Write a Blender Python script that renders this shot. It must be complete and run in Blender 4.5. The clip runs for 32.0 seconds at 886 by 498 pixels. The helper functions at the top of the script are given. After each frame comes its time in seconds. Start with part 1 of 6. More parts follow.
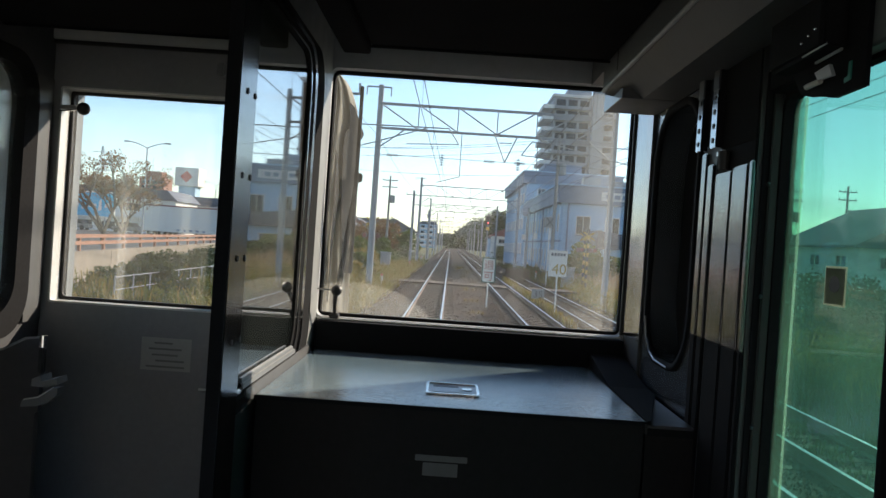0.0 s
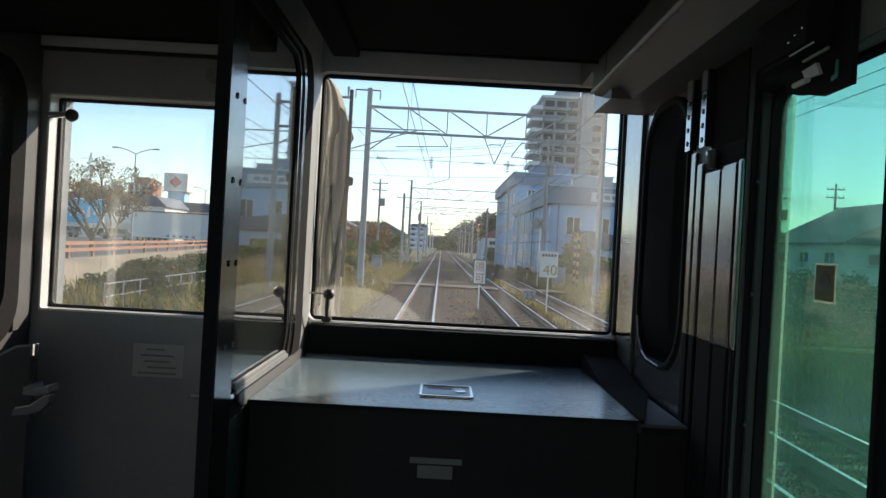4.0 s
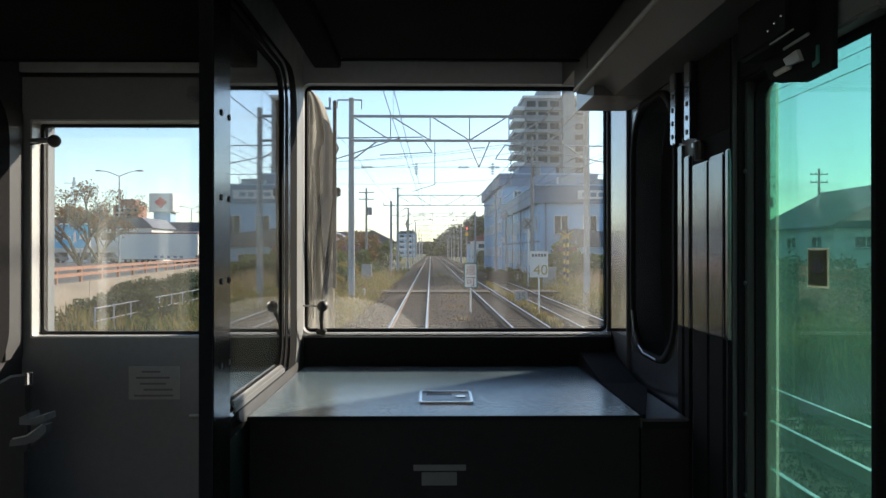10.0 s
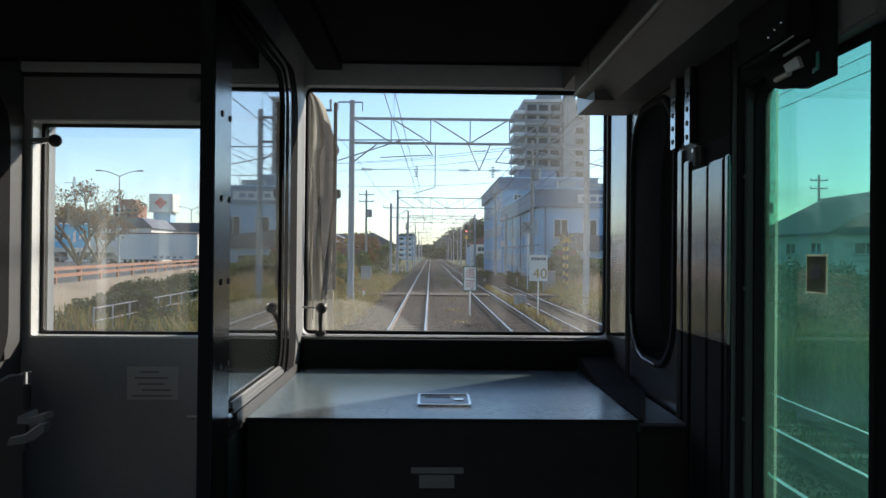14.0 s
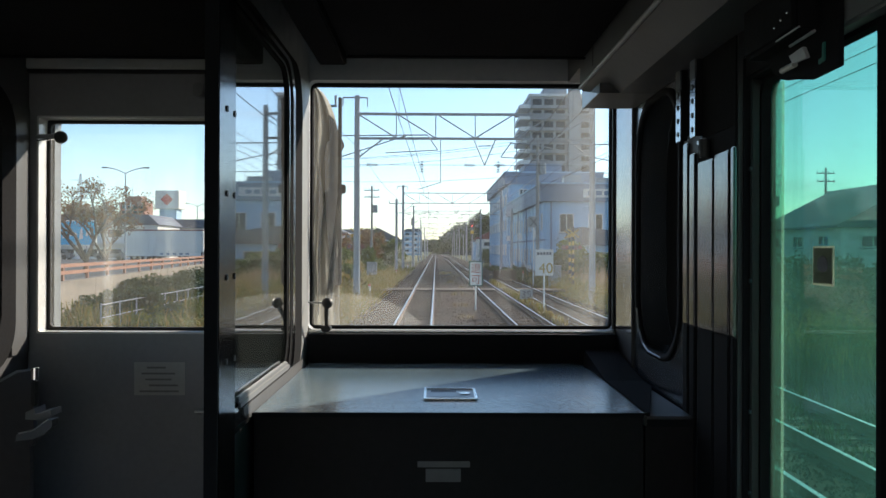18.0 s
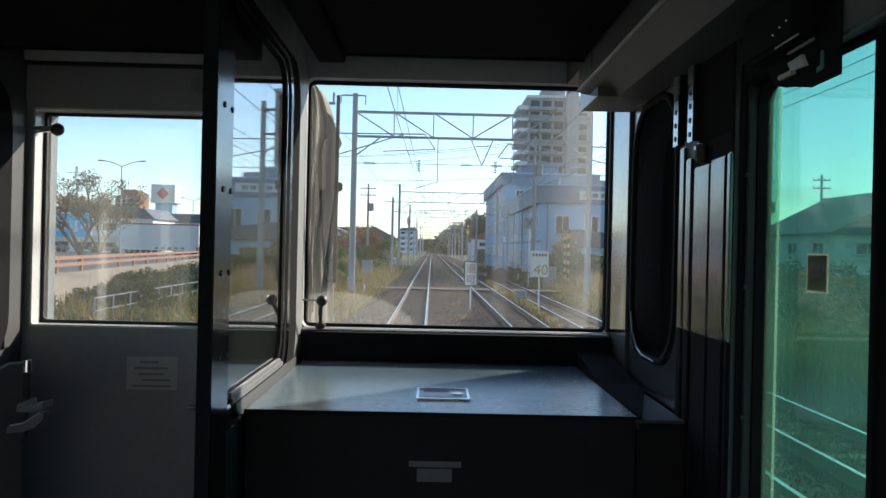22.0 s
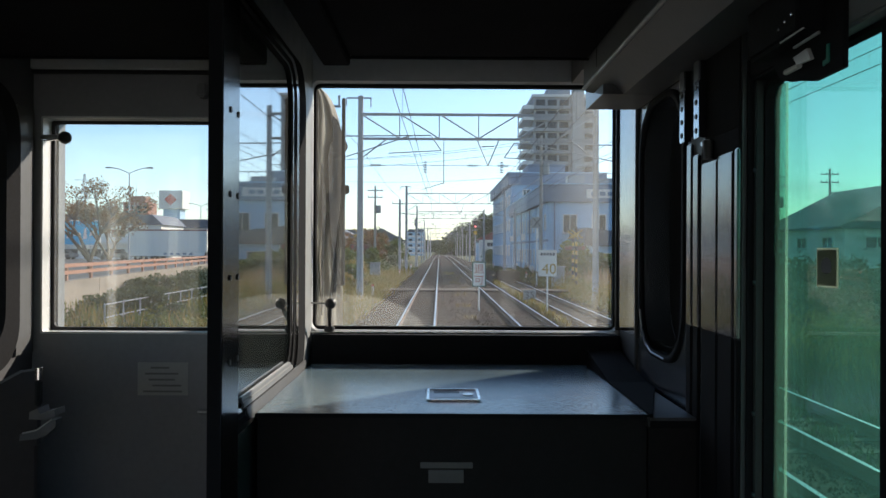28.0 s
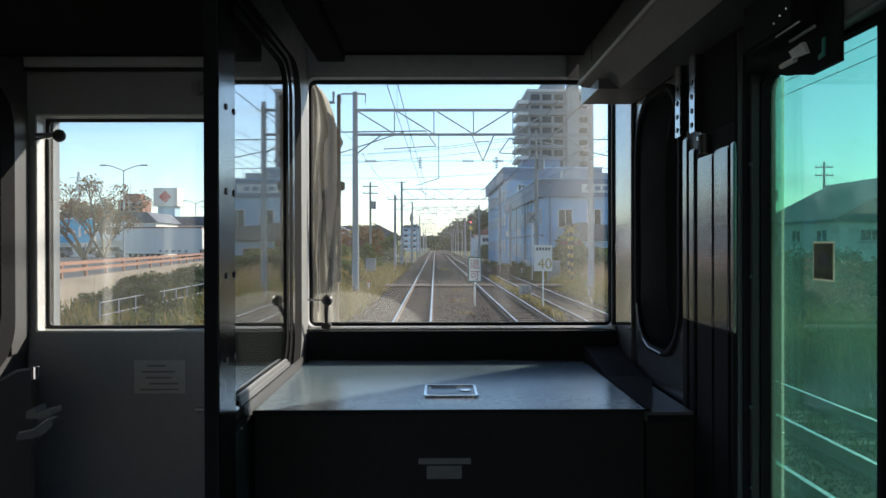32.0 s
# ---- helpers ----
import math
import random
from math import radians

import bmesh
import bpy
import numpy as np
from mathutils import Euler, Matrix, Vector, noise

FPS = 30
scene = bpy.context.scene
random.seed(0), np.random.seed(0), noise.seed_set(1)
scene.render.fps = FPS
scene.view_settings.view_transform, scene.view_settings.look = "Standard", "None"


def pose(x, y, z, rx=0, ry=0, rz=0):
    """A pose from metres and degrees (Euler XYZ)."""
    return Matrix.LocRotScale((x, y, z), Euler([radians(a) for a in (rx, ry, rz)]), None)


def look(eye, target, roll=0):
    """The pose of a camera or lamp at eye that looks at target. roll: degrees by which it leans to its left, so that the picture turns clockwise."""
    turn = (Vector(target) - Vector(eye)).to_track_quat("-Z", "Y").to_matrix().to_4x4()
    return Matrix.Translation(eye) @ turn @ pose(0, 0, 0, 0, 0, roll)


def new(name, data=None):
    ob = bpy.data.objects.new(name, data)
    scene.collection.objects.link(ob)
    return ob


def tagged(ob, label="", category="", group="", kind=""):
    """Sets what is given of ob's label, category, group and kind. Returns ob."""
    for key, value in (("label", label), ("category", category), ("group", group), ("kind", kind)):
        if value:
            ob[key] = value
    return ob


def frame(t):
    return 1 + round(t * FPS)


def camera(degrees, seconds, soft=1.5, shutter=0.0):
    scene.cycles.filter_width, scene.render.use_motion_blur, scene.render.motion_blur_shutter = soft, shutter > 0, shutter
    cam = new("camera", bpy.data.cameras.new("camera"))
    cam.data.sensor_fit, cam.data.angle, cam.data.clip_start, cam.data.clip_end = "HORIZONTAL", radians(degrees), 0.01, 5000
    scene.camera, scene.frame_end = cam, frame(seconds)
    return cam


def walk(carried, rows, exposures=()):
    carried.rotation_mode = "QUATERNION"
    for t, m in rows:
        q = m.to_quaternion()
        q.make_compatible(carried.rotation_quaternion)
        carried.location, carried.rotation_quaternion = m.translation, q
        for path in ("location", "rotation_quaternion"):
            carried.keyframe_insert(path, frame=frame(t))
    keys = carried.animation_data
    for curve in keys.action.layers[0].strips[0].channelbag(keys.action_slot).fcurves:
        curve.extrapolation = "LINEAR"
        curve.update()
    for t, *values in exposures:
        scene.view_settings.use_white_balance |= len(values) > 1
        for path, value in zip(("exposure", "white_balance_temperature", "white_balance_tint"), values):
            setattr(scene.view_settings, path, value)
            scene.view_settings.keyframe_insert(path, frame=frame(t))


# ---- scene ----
cam = camera(57.2, 32.0)
PATH = [
    (0, (0.008, 0.001, 1.251), (-0.01, 2.001, 1.236), 3.9),
    (0.5, (0.008, 0.001, 1.25), (-0.013, 2.001, 1.235), 3.9),
    (1, (0.006, 0.002, 1.251), (-0.013, 2.002, 1.237), 3.9),
    (1.5, (0.007, 0.001, 1.251), (-0.009, 2.001, 1.242), 3.9),
    (2, (0.005, 0.001, 1.248), (-0.007, 2.001, 1.241), 3.9),
    (2.5, (0.004, 0.002, 1.25), (-0.003, 2.002, 1.244), 3.8),
    (3, (0.007, 0.002, 1.249), (0.005, 2.002, 1.246), 3.6),
    (3.5, (0.006, 0.0, 1.251), (0.008, 2.0, 1.243), 3.4),
    (5.5, (0.006, -0.001, 1.249), (0.015, 1.999, 1.245), 2.2),
    (6, (0.007, 0.0, 1.249), (0.02, 2.0, 1.248), 1.9),
    (6.5, (0.006, -0.001, 1.249), (0.025, 1.999, 1.247), 1.6),
    (7, (0.002, -0.002, 1.25), (0.024, 1.998, 1.251), 1.3),
    (7.5, (0.006, -0.001, 1.248), (0.022, 1.999, 1.251), 1.1),
    (8, (0.004, -0.002, 1.25), (0.02, 1.998, 1.254), 0.6),
    (8.5, (0.005, 0.0, 1.249), (0.023, 2.0, 1.26), 0.5),
    (9, (0.001, 0.0, 1.25), (0.027, 2.0, 1.259), -0.0),
    (9.5, (0.003, 0.0, 1.249), (0.031, 1.999, 1.258), -0.1),
    (10, (0.001, 0.001, 1.251), (0.031, 2.0, 1.257), -0.0),
    (10.5, (0.001, 0.0, 1.248), (0.032, 1.999, 1.26), 0.0),
    (11, (0.001, 0.001, 1.25), (0.031, 2.001, 1.259), 0.1),
    (11.5, (0.002, 0.0, 1.25), (0.031, 2.0, 1.258), 0.0),
    (12, (0.002, 0.0, 1.249), (0.032, 1.999, 1.258), 0.1),
    (12.5, (0.0, 0.0, 1.251), (0.03, 2.0, 1.261), -0.0),
    (13, (0.0, 0.0, 1.25), (0.031, 2.0, 1.26), 0.5),
    (13.5, (0.0, -0.001, 1.25), (0.034, 1.999, 1.262), 0.5),
    (14, (0.001, -0.001, 1.251), (0.032, 1.999, 1.264), 0.5),
    (14.5, (0.001, 0.0, 1.248), (0.031, 2.0, 1.262), 0.6),
    (16.5, (0.002, 0.002, 1.25), (0.022, 2.002, 1.253), 0.2),
    (17, (-0.001, -0.001, 1.251), (0.021, 1.999, 1.254), 0.2),
    (17.5, (0.002, -0.001, 1.25), (0.02, 1.999, 1.255), 0.1),
    (18, (0.002, 0.0, 1.249), (0.019, 2.0, 1.25), 0.2),
    (18.5, (-0.001, 0.0, 1.253), (0.019, 2.0, 1.249), 0.3),
    (19, (0.003, -0.001, 1.247), (0.02, 1.999, 1.25), 0.2),
    (19.5, (0.001, -0.001, 1.25), (0.02, 1.999, 1.251), 0.1),
    (20, (0.002, -0.001, 1.25), (0.02, 1.999, 1.248), 0.2),
    (20.5, (0.002, 0.0, 1.252), (0.023, 2.0, 1.246), 0.4),
    (21, (0.0, -0.001, 1.25), (0.025, 1.999, 1.248), 1.2),
    (21.5, (0.0, -0.001, 1.25), (0.027, 1.999, 1.249), 1.3),
    (22, (0.002, 0.0, 1.25), (0.03, 2.0, 1.25), 1.3),
    (22.5, (0.003, 0.0, 1.248), (0.026, 1.999, 1.249), 1.2),
    (23, (0.002, -0.001, 1.251), (0.028, 1.999, 1.248), 1.2),
    (23.5, (0.0, 0.001, 1.25), (0.022, 2.0, 1.245), 1.0),
    (24, (0.0, -0.001, 1.252), (0.022, 1.999, 1.243), 0.7),
    (24.5, (0.001, 0.0, 1.25), (0.027, 2.0, 1.247), 1.4),
    (25, (0.001, -0.001, 1.25), (0.03, 1.999, 1.246), 1.8),
    (25.5, (0.001, -0.002, 1.253), (0.031, 1.998, 1.252), 2.5),
    (27.5, (0.002, 0.0, 1.251), (0.014, 2.0, 1.254), 0.3),
    (28, (0.002, 0.0, 1.25), (0.011, 2.0, 1.252), 0.3),
    (28.5, (0.002, 0.0, 1.25), (0.012, 2.0, 1.248), 0.3),
    (29, (0.002, 0.0, 1.25), (0.013, 2.0, 1.247), 0.4),
    (29.5, (0.003, 0.001, 1.249), (0.011, 2.001, 1.247), 0.2),
    (30, (0.003, 0.002, 1.249), (0.011, 2.002, 1.243), 0.3),
    (30.5, (-0.001, 0.0, 1.252), (0.013, 2.0, 1.241), 0.4),
    (31, (0.001, 0.0, 1.251), (0.012, 2.0, 1.241), 0.3),
    (31.5, (0.0, 0.001, 1.25), (0.011, 2.001, 1.241), 0.1),
    (32, (0.0, 0.001, 1.251), (0.02, 2.001, 1.242), -0.1),
]
walk(cam, [(t, look(eye, aim, roll)) for t, eye, aim, roll in PATH], [(0.0, 1.08, 6380, 10), (9.0, 1.08, 6380, 10), (12.8, 1.05, 6330, 10), (13.6, 0.88, 6050, 10), (14.6, 0.88, 6050, 10), (16.4, 1.03, 6200, 10), (19.0, 1.06, 6060, 9), (24.5, 1.04, 5980, 9), (25.1, 0.85, 5750, 9), (25.8, 0.85, 5750, 9), (27.4, 0.95, 6050, 10), (28.8, 1.02, 6060, 10), (32.0, 1.04, 6060, 9)])

# ---- sky, sun ----
SUN_AZ, SUN_EL = 46.0, 27.0  # degrees to the right of the train's way, and above the horizon
world = bpy.data.worlds.new("sky")
scene.world = world
world.use_nodes = True
wn = world.node_tree.nodes
sky = wn.new("ShaderNodeTexSky")
sky.sky_type, sky.sun_disc = "NISHITA", False
sky.sun_elevation, sky.sun_rotation = radians(SUN_EL), radians(SUN_AZ)
sky.air_density, sky.dust_density, sky.ozone_density = 1.0, 0.25, 2.2
wl = world.node_tree.links
wtc = wn.new("ShaderNodeTexCoord")
wmap = wn.new("ShaderNodeMapping")
wmap.inputs["Scale"].default_value = (1.6, 1.6, 13.0)
streaks = wn.new("ShaderNodeTexNoise")  # thin streaks of high cloud all over the sky
streaks.inputs["Scale"].default_value, streaks.inputs["Detail"].default_value = 2.2, 6
cover = wn.new("ShaderNodeMapRange")
cover.inputs[1].default_value, cover.inputs[2].default_value, cover.inputs[4].default_value = 0.60, 0.78, 0.7
cloudy = wn.new("ShaderNodeMixRGB")
cloudy.inputs[2].default_value = (4.3, 4.25, 4.2, 1)
wl.new(wtc.outputs["Generated"], wmap.inputs[0]), wl.new(wmap.outputs[0], streaks.inputs["Vector"])
wl.new(streaks.outputs[0], cover.inputs[0]), wl.new(cover.outputs[0], cloudy.inputs[0])
wl.new(sky.outputs[0], cloudy.inputs[1]), wl.new(cloudy.outputs[0], wn["Background"].inputs[0])
wn["Background"].inputs[1].default_value = 0.101
sun = new("sun", bpy.data.lights.new("sun", "SUN"))
sun.data.energy, sun.data.angle, sun.data.color = 3.6, radians(0.6), (1.0, 0.86, 0.68)
a, e = radians(SUN_AZ), radians(SUN_EL)
sun.matrix_basis = look((0, 0, 0), (-math.sin(a) * math.cos(e), -math.cos(a) * math.cos(e), -math.sin(e)))


# ---- materials ----
def material(name, colour, rough=0.6, metal=0.0, grain=0.15, size=30.0, bump=0.1, second=None, patch=0.0, patch_size=2.0, spec=0.5, per_object=0.0, spread=0.12):
    """A surface with fine grain, broad patches of a second colour, and relief."""
    m = bpy.data.materials.new(name)
    m.use_nodes = True
    n, l = m.node_tree.nodes, m.node_tree.links
    b = n["Principled BSDF"]
    b.inputs["Metallic"].default_value, b.inputs["Specular IOR Level"].default_value = metal, spec
    tc = n.new("ShaderNodeTexCoord")
    fine = n.new("ShaderNodeTexNoise")
    fine.inputs["Scale"].default_value, fine.inputs["Detail"].default_value = size, 5
    l.new(tc.outputs["Object"], fine.inputs["Vector"])
    broad = n.new("ShaderNodeTexNoise")
    broad.inputs["Scale"].default_value, broad.inputs["Detail"].default_value = patch_size, 4
    l.new(tc.outputs["Object"], broad.inputs["Vector"])
    ramp = n.new("ShaderNodeMapRange")
    ramp.inputs[1].default_value, ramp.inputs[2].default_value, ramp.inputs[4].default_value = 0.4, 0.65, patch
    l.new(broad.outputs[0], ramp.inputs[0])
    mix = n.new("ShaderNodeMixRGB")
    mix.inputs[1].default_value = (*colour, 1)
    mix.inputs[2].default_value = (*(second or [c * 0.6 for c in colour]), 1)
    l.new(ramp.outputs[0], mix.inputs[0])
    val = n.new("ShaderNodeMapRange")
    val.inputs[1].default_value, val.inputs[2].default_value = 0.25, 0.75
    val.inputs[3].default_value, val.inputs[4].default_value = 1 - grain, 1 + grain
    l.new(fine.outputs[0], val.inputs[0])
    hsv = n.new("ShaderNodeHueSaturation")
    l.new(mix.outputs[0], hsv.inputs["Color"])
    if per_object:
        info = n.new("ShaderNodeObjectInfo")
        r = n.new("ShaderNodeMapRange")
        r.inputs[3].default_value, r.inputs[4].default_value = 1 - per_object, 1 + per_object
        l.new(info.outputs["Random"], r.inputs[0])
        mul = n.new("ShaderNodeMath")
        mul.operation = "MULTIPLY"
        l.new(r.outputs[0], mul.inputs[0]), l.new(val.outputs[0], mul.inputs[1])
        l.new(mul.outputs[0], hsv.inputs["Value"])
    else:
        l.new(val.outputs[0], hsv.inputs["Value"])
    l.new(hsv.outputs[0], b.inputs["Base Color"])
    rr = n.new("ShaderNodeMapRange")
    rr.inputs[3].default_value, rr.inputs[4].default_value = max(rough - spread, 0.03), min(rough + spread, 1)
    l.new(broad.outputs[0], rr.inputs[0]), l.new(rr.outputs[0], b.inputs["Roughness"])
    if bump:
        bp = n.new("ShaderNodeBump")
        bp.inputs["Strength"].default_value, bp.inputs["Distance"].default_value = bump, 0.3 / size
        l.new(fine.outputs[0], bp.inputs["Height"]), l.new(bp.outputs[0], b.inputs["Normal"])
    return m


def foliage(name, one, two, three, through_light=0.35):
    """Leaves and blades: three colours from island to island, letting some light through."""
    m = bpy.data.materials.new(name)
    m.use_nodes = True
    n, l = m.node_tree.nodes, m.node_tree.links
    geo = n.new("ShaderNodeNewGeometry")
    ramp = n.new("ShaderNodeValToRGB")
    ramp.color_ramp.elements[0].color, ramp.color_ramp.elements[1].color = (*one, 1), (*three, 1)
    ramp.color_ramp.elements.new(0.5).color = (*two, 1)
    l.new(geo.outputs["Random Per Island"], ramp.inputs[0])
    b = n["Principled BSDF"]
    b.inputs["Roughness"].default_value = 0.7
    b.inputs["Specular IOR Level"].default_value = 0.2
    l.new(ramp.outputs[0], b.inputs["Base Color"])
    tr = n.new("ShaderNodeBsdfTranslucent")
    l.new(ramp.outputs[0], tr.inputs[0])
    mx = n.new("ShaderNodeMixShader")
    mx.inputs[0].default_value = through_light
    l.new(b.outputs[0], mx.inputs[1]), l.new(tr.outputs[0], mx.inputs[2])
    l.new(mx.outputs[0], n["Material Output"].inputs[0])
    return m


def pane_glass(name, tint=(1, 1, 1), dust=0.05, dust_colour=(0.83, 0.81, 0.74), swept=False, reflection_band=False, base=0.035):
    """Thin window glass: clear, with a film of dust and a sheen at flat angles."""
    m = bpy.data.materials.new(name)
    m.use_nodes = True
    n, l = m.node_tree.nodes, m.node_tree.links
    clear = n.new("ShaderNodeBsdfTransparent")
    clear.inputs[0].default_value = (*tint, 1)
    shine = n.new("ShaderNodeBsdfGlossy")
    shine.inputs["Roughness"].default_value = 0.02
    facing = n.new("ShaderNodeLayerWeight")
    facing.inputs[0].default_value = 0.5
    power = n.new("ShaderNodeMath")
    power.operation = "POWER"
    power.inputs[1].default_value = 5.0
    l.new(facing.outputs["Facing"], power.inputs[0])
    sheen = n.new("ShaderNodeMapRange")
    sheen.inputs[3].default_value, sheen.inputs[4].default_value = base, 1.0
    l.new(power.outputs[0], sheen.inputs[0])
    one = n.new("ShaderNodeMixShader")
    l.new(sheen.outputs[0], one.inputs[0]), l.new(clear.outputs[0], one.inputs[1]), l.new(shine.outputs[0], one.inputs[2])
    film = n.new("ShaderNodeBsdfTranslucent")
    film.inputs[0].default_value = (*dust_colour, 1)
    tc = n.new("ShaderNodeTexCoord")
    spots = n.new("ShaderNodeTexNoise")
    spots.inputs["Scale"].default_value, spots.inputs["Detail"].default_value = 7, 6
    streak = n.new("ShaderNodeMapping")
    streak.inputs["Scale"].default_value = (1.0, 1.0, 0.25)
    l.new(tc.outputs["Object"], streak.inputs[0]), l.new(streak.outputs[0], spots.inputs["Vector"])
    amount = n.new("ShaderNodeMapRange")
    amount.inputs[1].default_value, amount.inputs[2].default_value = 0.3, 0.75
    amount.inputs[3].default_value, amount.inputs[4].default_value = dust * 0.6, dust * 1.5
    l.new(spots.outputs[0], amount.inputs[0])
    source = amount.outputs[0]
    if swept:  # the wiper leaves a film of dirt outside its arc
        sep = n.new("ShaderNodeSeparateXYZ")
        l.new(tc.outputs["Object"], sep.inputs[0])
        dist = n.new("ShaderNodeVectorMath")
        dist.operation = "DISTANCE"
        flat = n.new("ShaderNodeMapping")
        flat.inputs["Scale"].default_value = (1, 0, 1.6)
        l.new(tc.outputs["Object"], flat.inputs[0]), l.new(flat.outputs[0], dist.inputs[0])
        dist.inputs[1].default_value = (-0.32, 0, -0.05 * 1.6)
        inside = n.new("ShaderNodeMapRange")
        inside.inputs[1].default_value, inside.inputs[2].default_value = 0.236, 0.228
        inside.inputs[3].default_value, inside.inputs[4].default_value = 0.0, 0.06
        l.new(dist.outputs["Value"], inside.inputs[0])
        edge = n.new("ShaderNodeMapRange")  # the last strip is cleaner
        edge.inputs[1].default_value, edge.inputs[2].default_value = 0.368, 0.371
        edge.inputs[3].default_value, edge.inputs[4].default_value = 1.0, 0.35
        l.new(sep.outputs[0], edge.inputs[0])
        side = n.new("ShaderNodeMapRange")
        side.inputs[1].default_value, side.inputs[2].default_value = 0.24, 0.40
        side.inputs[3].default_value, side.inputs[4].default_value = 0.0, 0.10
        l.new(sep.outputs[0], side.inputs[0])
        s1 = n.new("ShaderNodeMath")
        s2 = n.new("ShaderNodeMath")
        l.new(source, s1.inputs[0]), l.new(inside.outputs[0], s1.inputs[1])
        band = n.new("ShaderNodeMath")
        band.operation = "MULTIPLY"
        l.new(side.outputs[0], band.inputs[0]), l.new(edge.outputs[0], band.inputs[1])
        l.new(s1.outputs[0], s2.inputs[0]), l.new(band.outputs[0], s2.inputs[1])
        source = s2.outputs[0]
    if reflection_band:  # a pale film band painted in for a reflection on the glass
        sep = n.new("ShaderNodeSeparateXYZ")
        l.new(tc.outputs["Object"], sep.inputs[0])
        off = n.new("ShaderNodeMath")
        off.operation, off.inputs[1].default_value = "ADD", 0.073
        size = n.new("ShaderNodeMath")
        size.operation = "ABSOLUTE"
        l.new(sep.outputs[0], off.inputs[0]), l.new(off.outputs[0], size.inputs[0])
        wide = n.new("ShaderNodeMapRange")
        wide.inputs[1].default_value, wide.inputs[2].default_value = 0.016, 0.008
        wide.inputs[3].default_value, wide.inputs[4].default_value = 0.0, 1.0
        l.new(size.outputs[0], wide.inputs[0])
        tall = n.new("ShaderNodeMapRange")
        tall.inputs[1].default_value, tall.inputs[2].default_value = 1.46, 1.25
        tall.inputs[3].default_value, tall.inputs[4].default_value = 0.0, 0.07
        l.new(sep.outputs[2], tall.inputs[0])
        mark = n.new("ShaderNodeMath")
        mark.operation = "MULTIPLY"
        l.new(wide.outputs[0], mark.inputs[0]), l.new(tall.outputs[0], mark.inputs[1])
        more = n.new("ShaderNodeMath")
        l.new(source, more.inputs[0]), l.new(mark.outputs[0], more.inputs[1])
        source = more.outputs[0]
    cells = n.new("ShaderNodeTexVoronoi")  # specks of dried dirt
    cells.inputs["Scale"].default_value = 26
    l.new(tc.outputs["Object"], cells.inputs["Vector"])
    speck = n.new("ShaderNodeMapRange")
    speck.inputs[1].default_value, speck.inputs[2].default_value = 0.09, 0.03
    speck.inputs[3].default_value, speck.inputs[4].default_value = 0.0, 0.22
    l.new(cells.outputs["Distance"], speck.inputs[0])
    total = n.new("ShaderNodeMath")
    l.new(source, total.inputs[0]), l.new(speck.outputs[0], total.inputs[1])
    source = total.outputs[0]
    fleck = n.new("ShaderNodeTexVoronoi")  # fine dried drops, thick in places
    fleck.inputs["Scale"].default_value = 95
    l.new(streak.outputs[0], fleck.inputs["Vector"])
    drop = n.new("ShaderNodeMapRange")
    drop.inputs[1].default_value, drop.inputs[2].default_value = 0.13, 0.04
    drop.inputs[3].default_value, drop.inputs[4].default_value = 0.0, 0.10
    l.new(fleck.outputs["Distance"], drop.inputs[0])
    where = n.new("ShaderNodeMapRange")
    where.inputs[1].default_value, where.inputs[2].default_value = 0.48, 0.62
    l.new(spots.outputs[0], where.inputs[0])
    thick = n.new("ShaderNodeMath")
    thick.operation = "MULTIPLY_ADD"
    l.new(drop.outputs[0], thick.inputs[0]), l.new(where.outputs[0], thick.inputs[1]), l.new(source, thick.inputs[2])
    source = thick.outputs[0]
    two = n.new("ShaderNodeMixShader")
    l.new(source, two.inputs[0]), l.new(one.outputs[0], two.inputs[1]), l.new(film.outputs[0], two.inputs[2])
    l.new(two.outputs[0], n["Material Output"].inputs[0])
    return m


def lamp_material(name, colour, power):
    m = bpy.data.materials.new(name)
    m.use_nodes = True
    b = m.node_tree.nodes["Principled BSDF"]
    b.inputs["Emission Color"].default_value, b.inputs["Emission Strength"].default_value = (*colour, 1), power
    return m


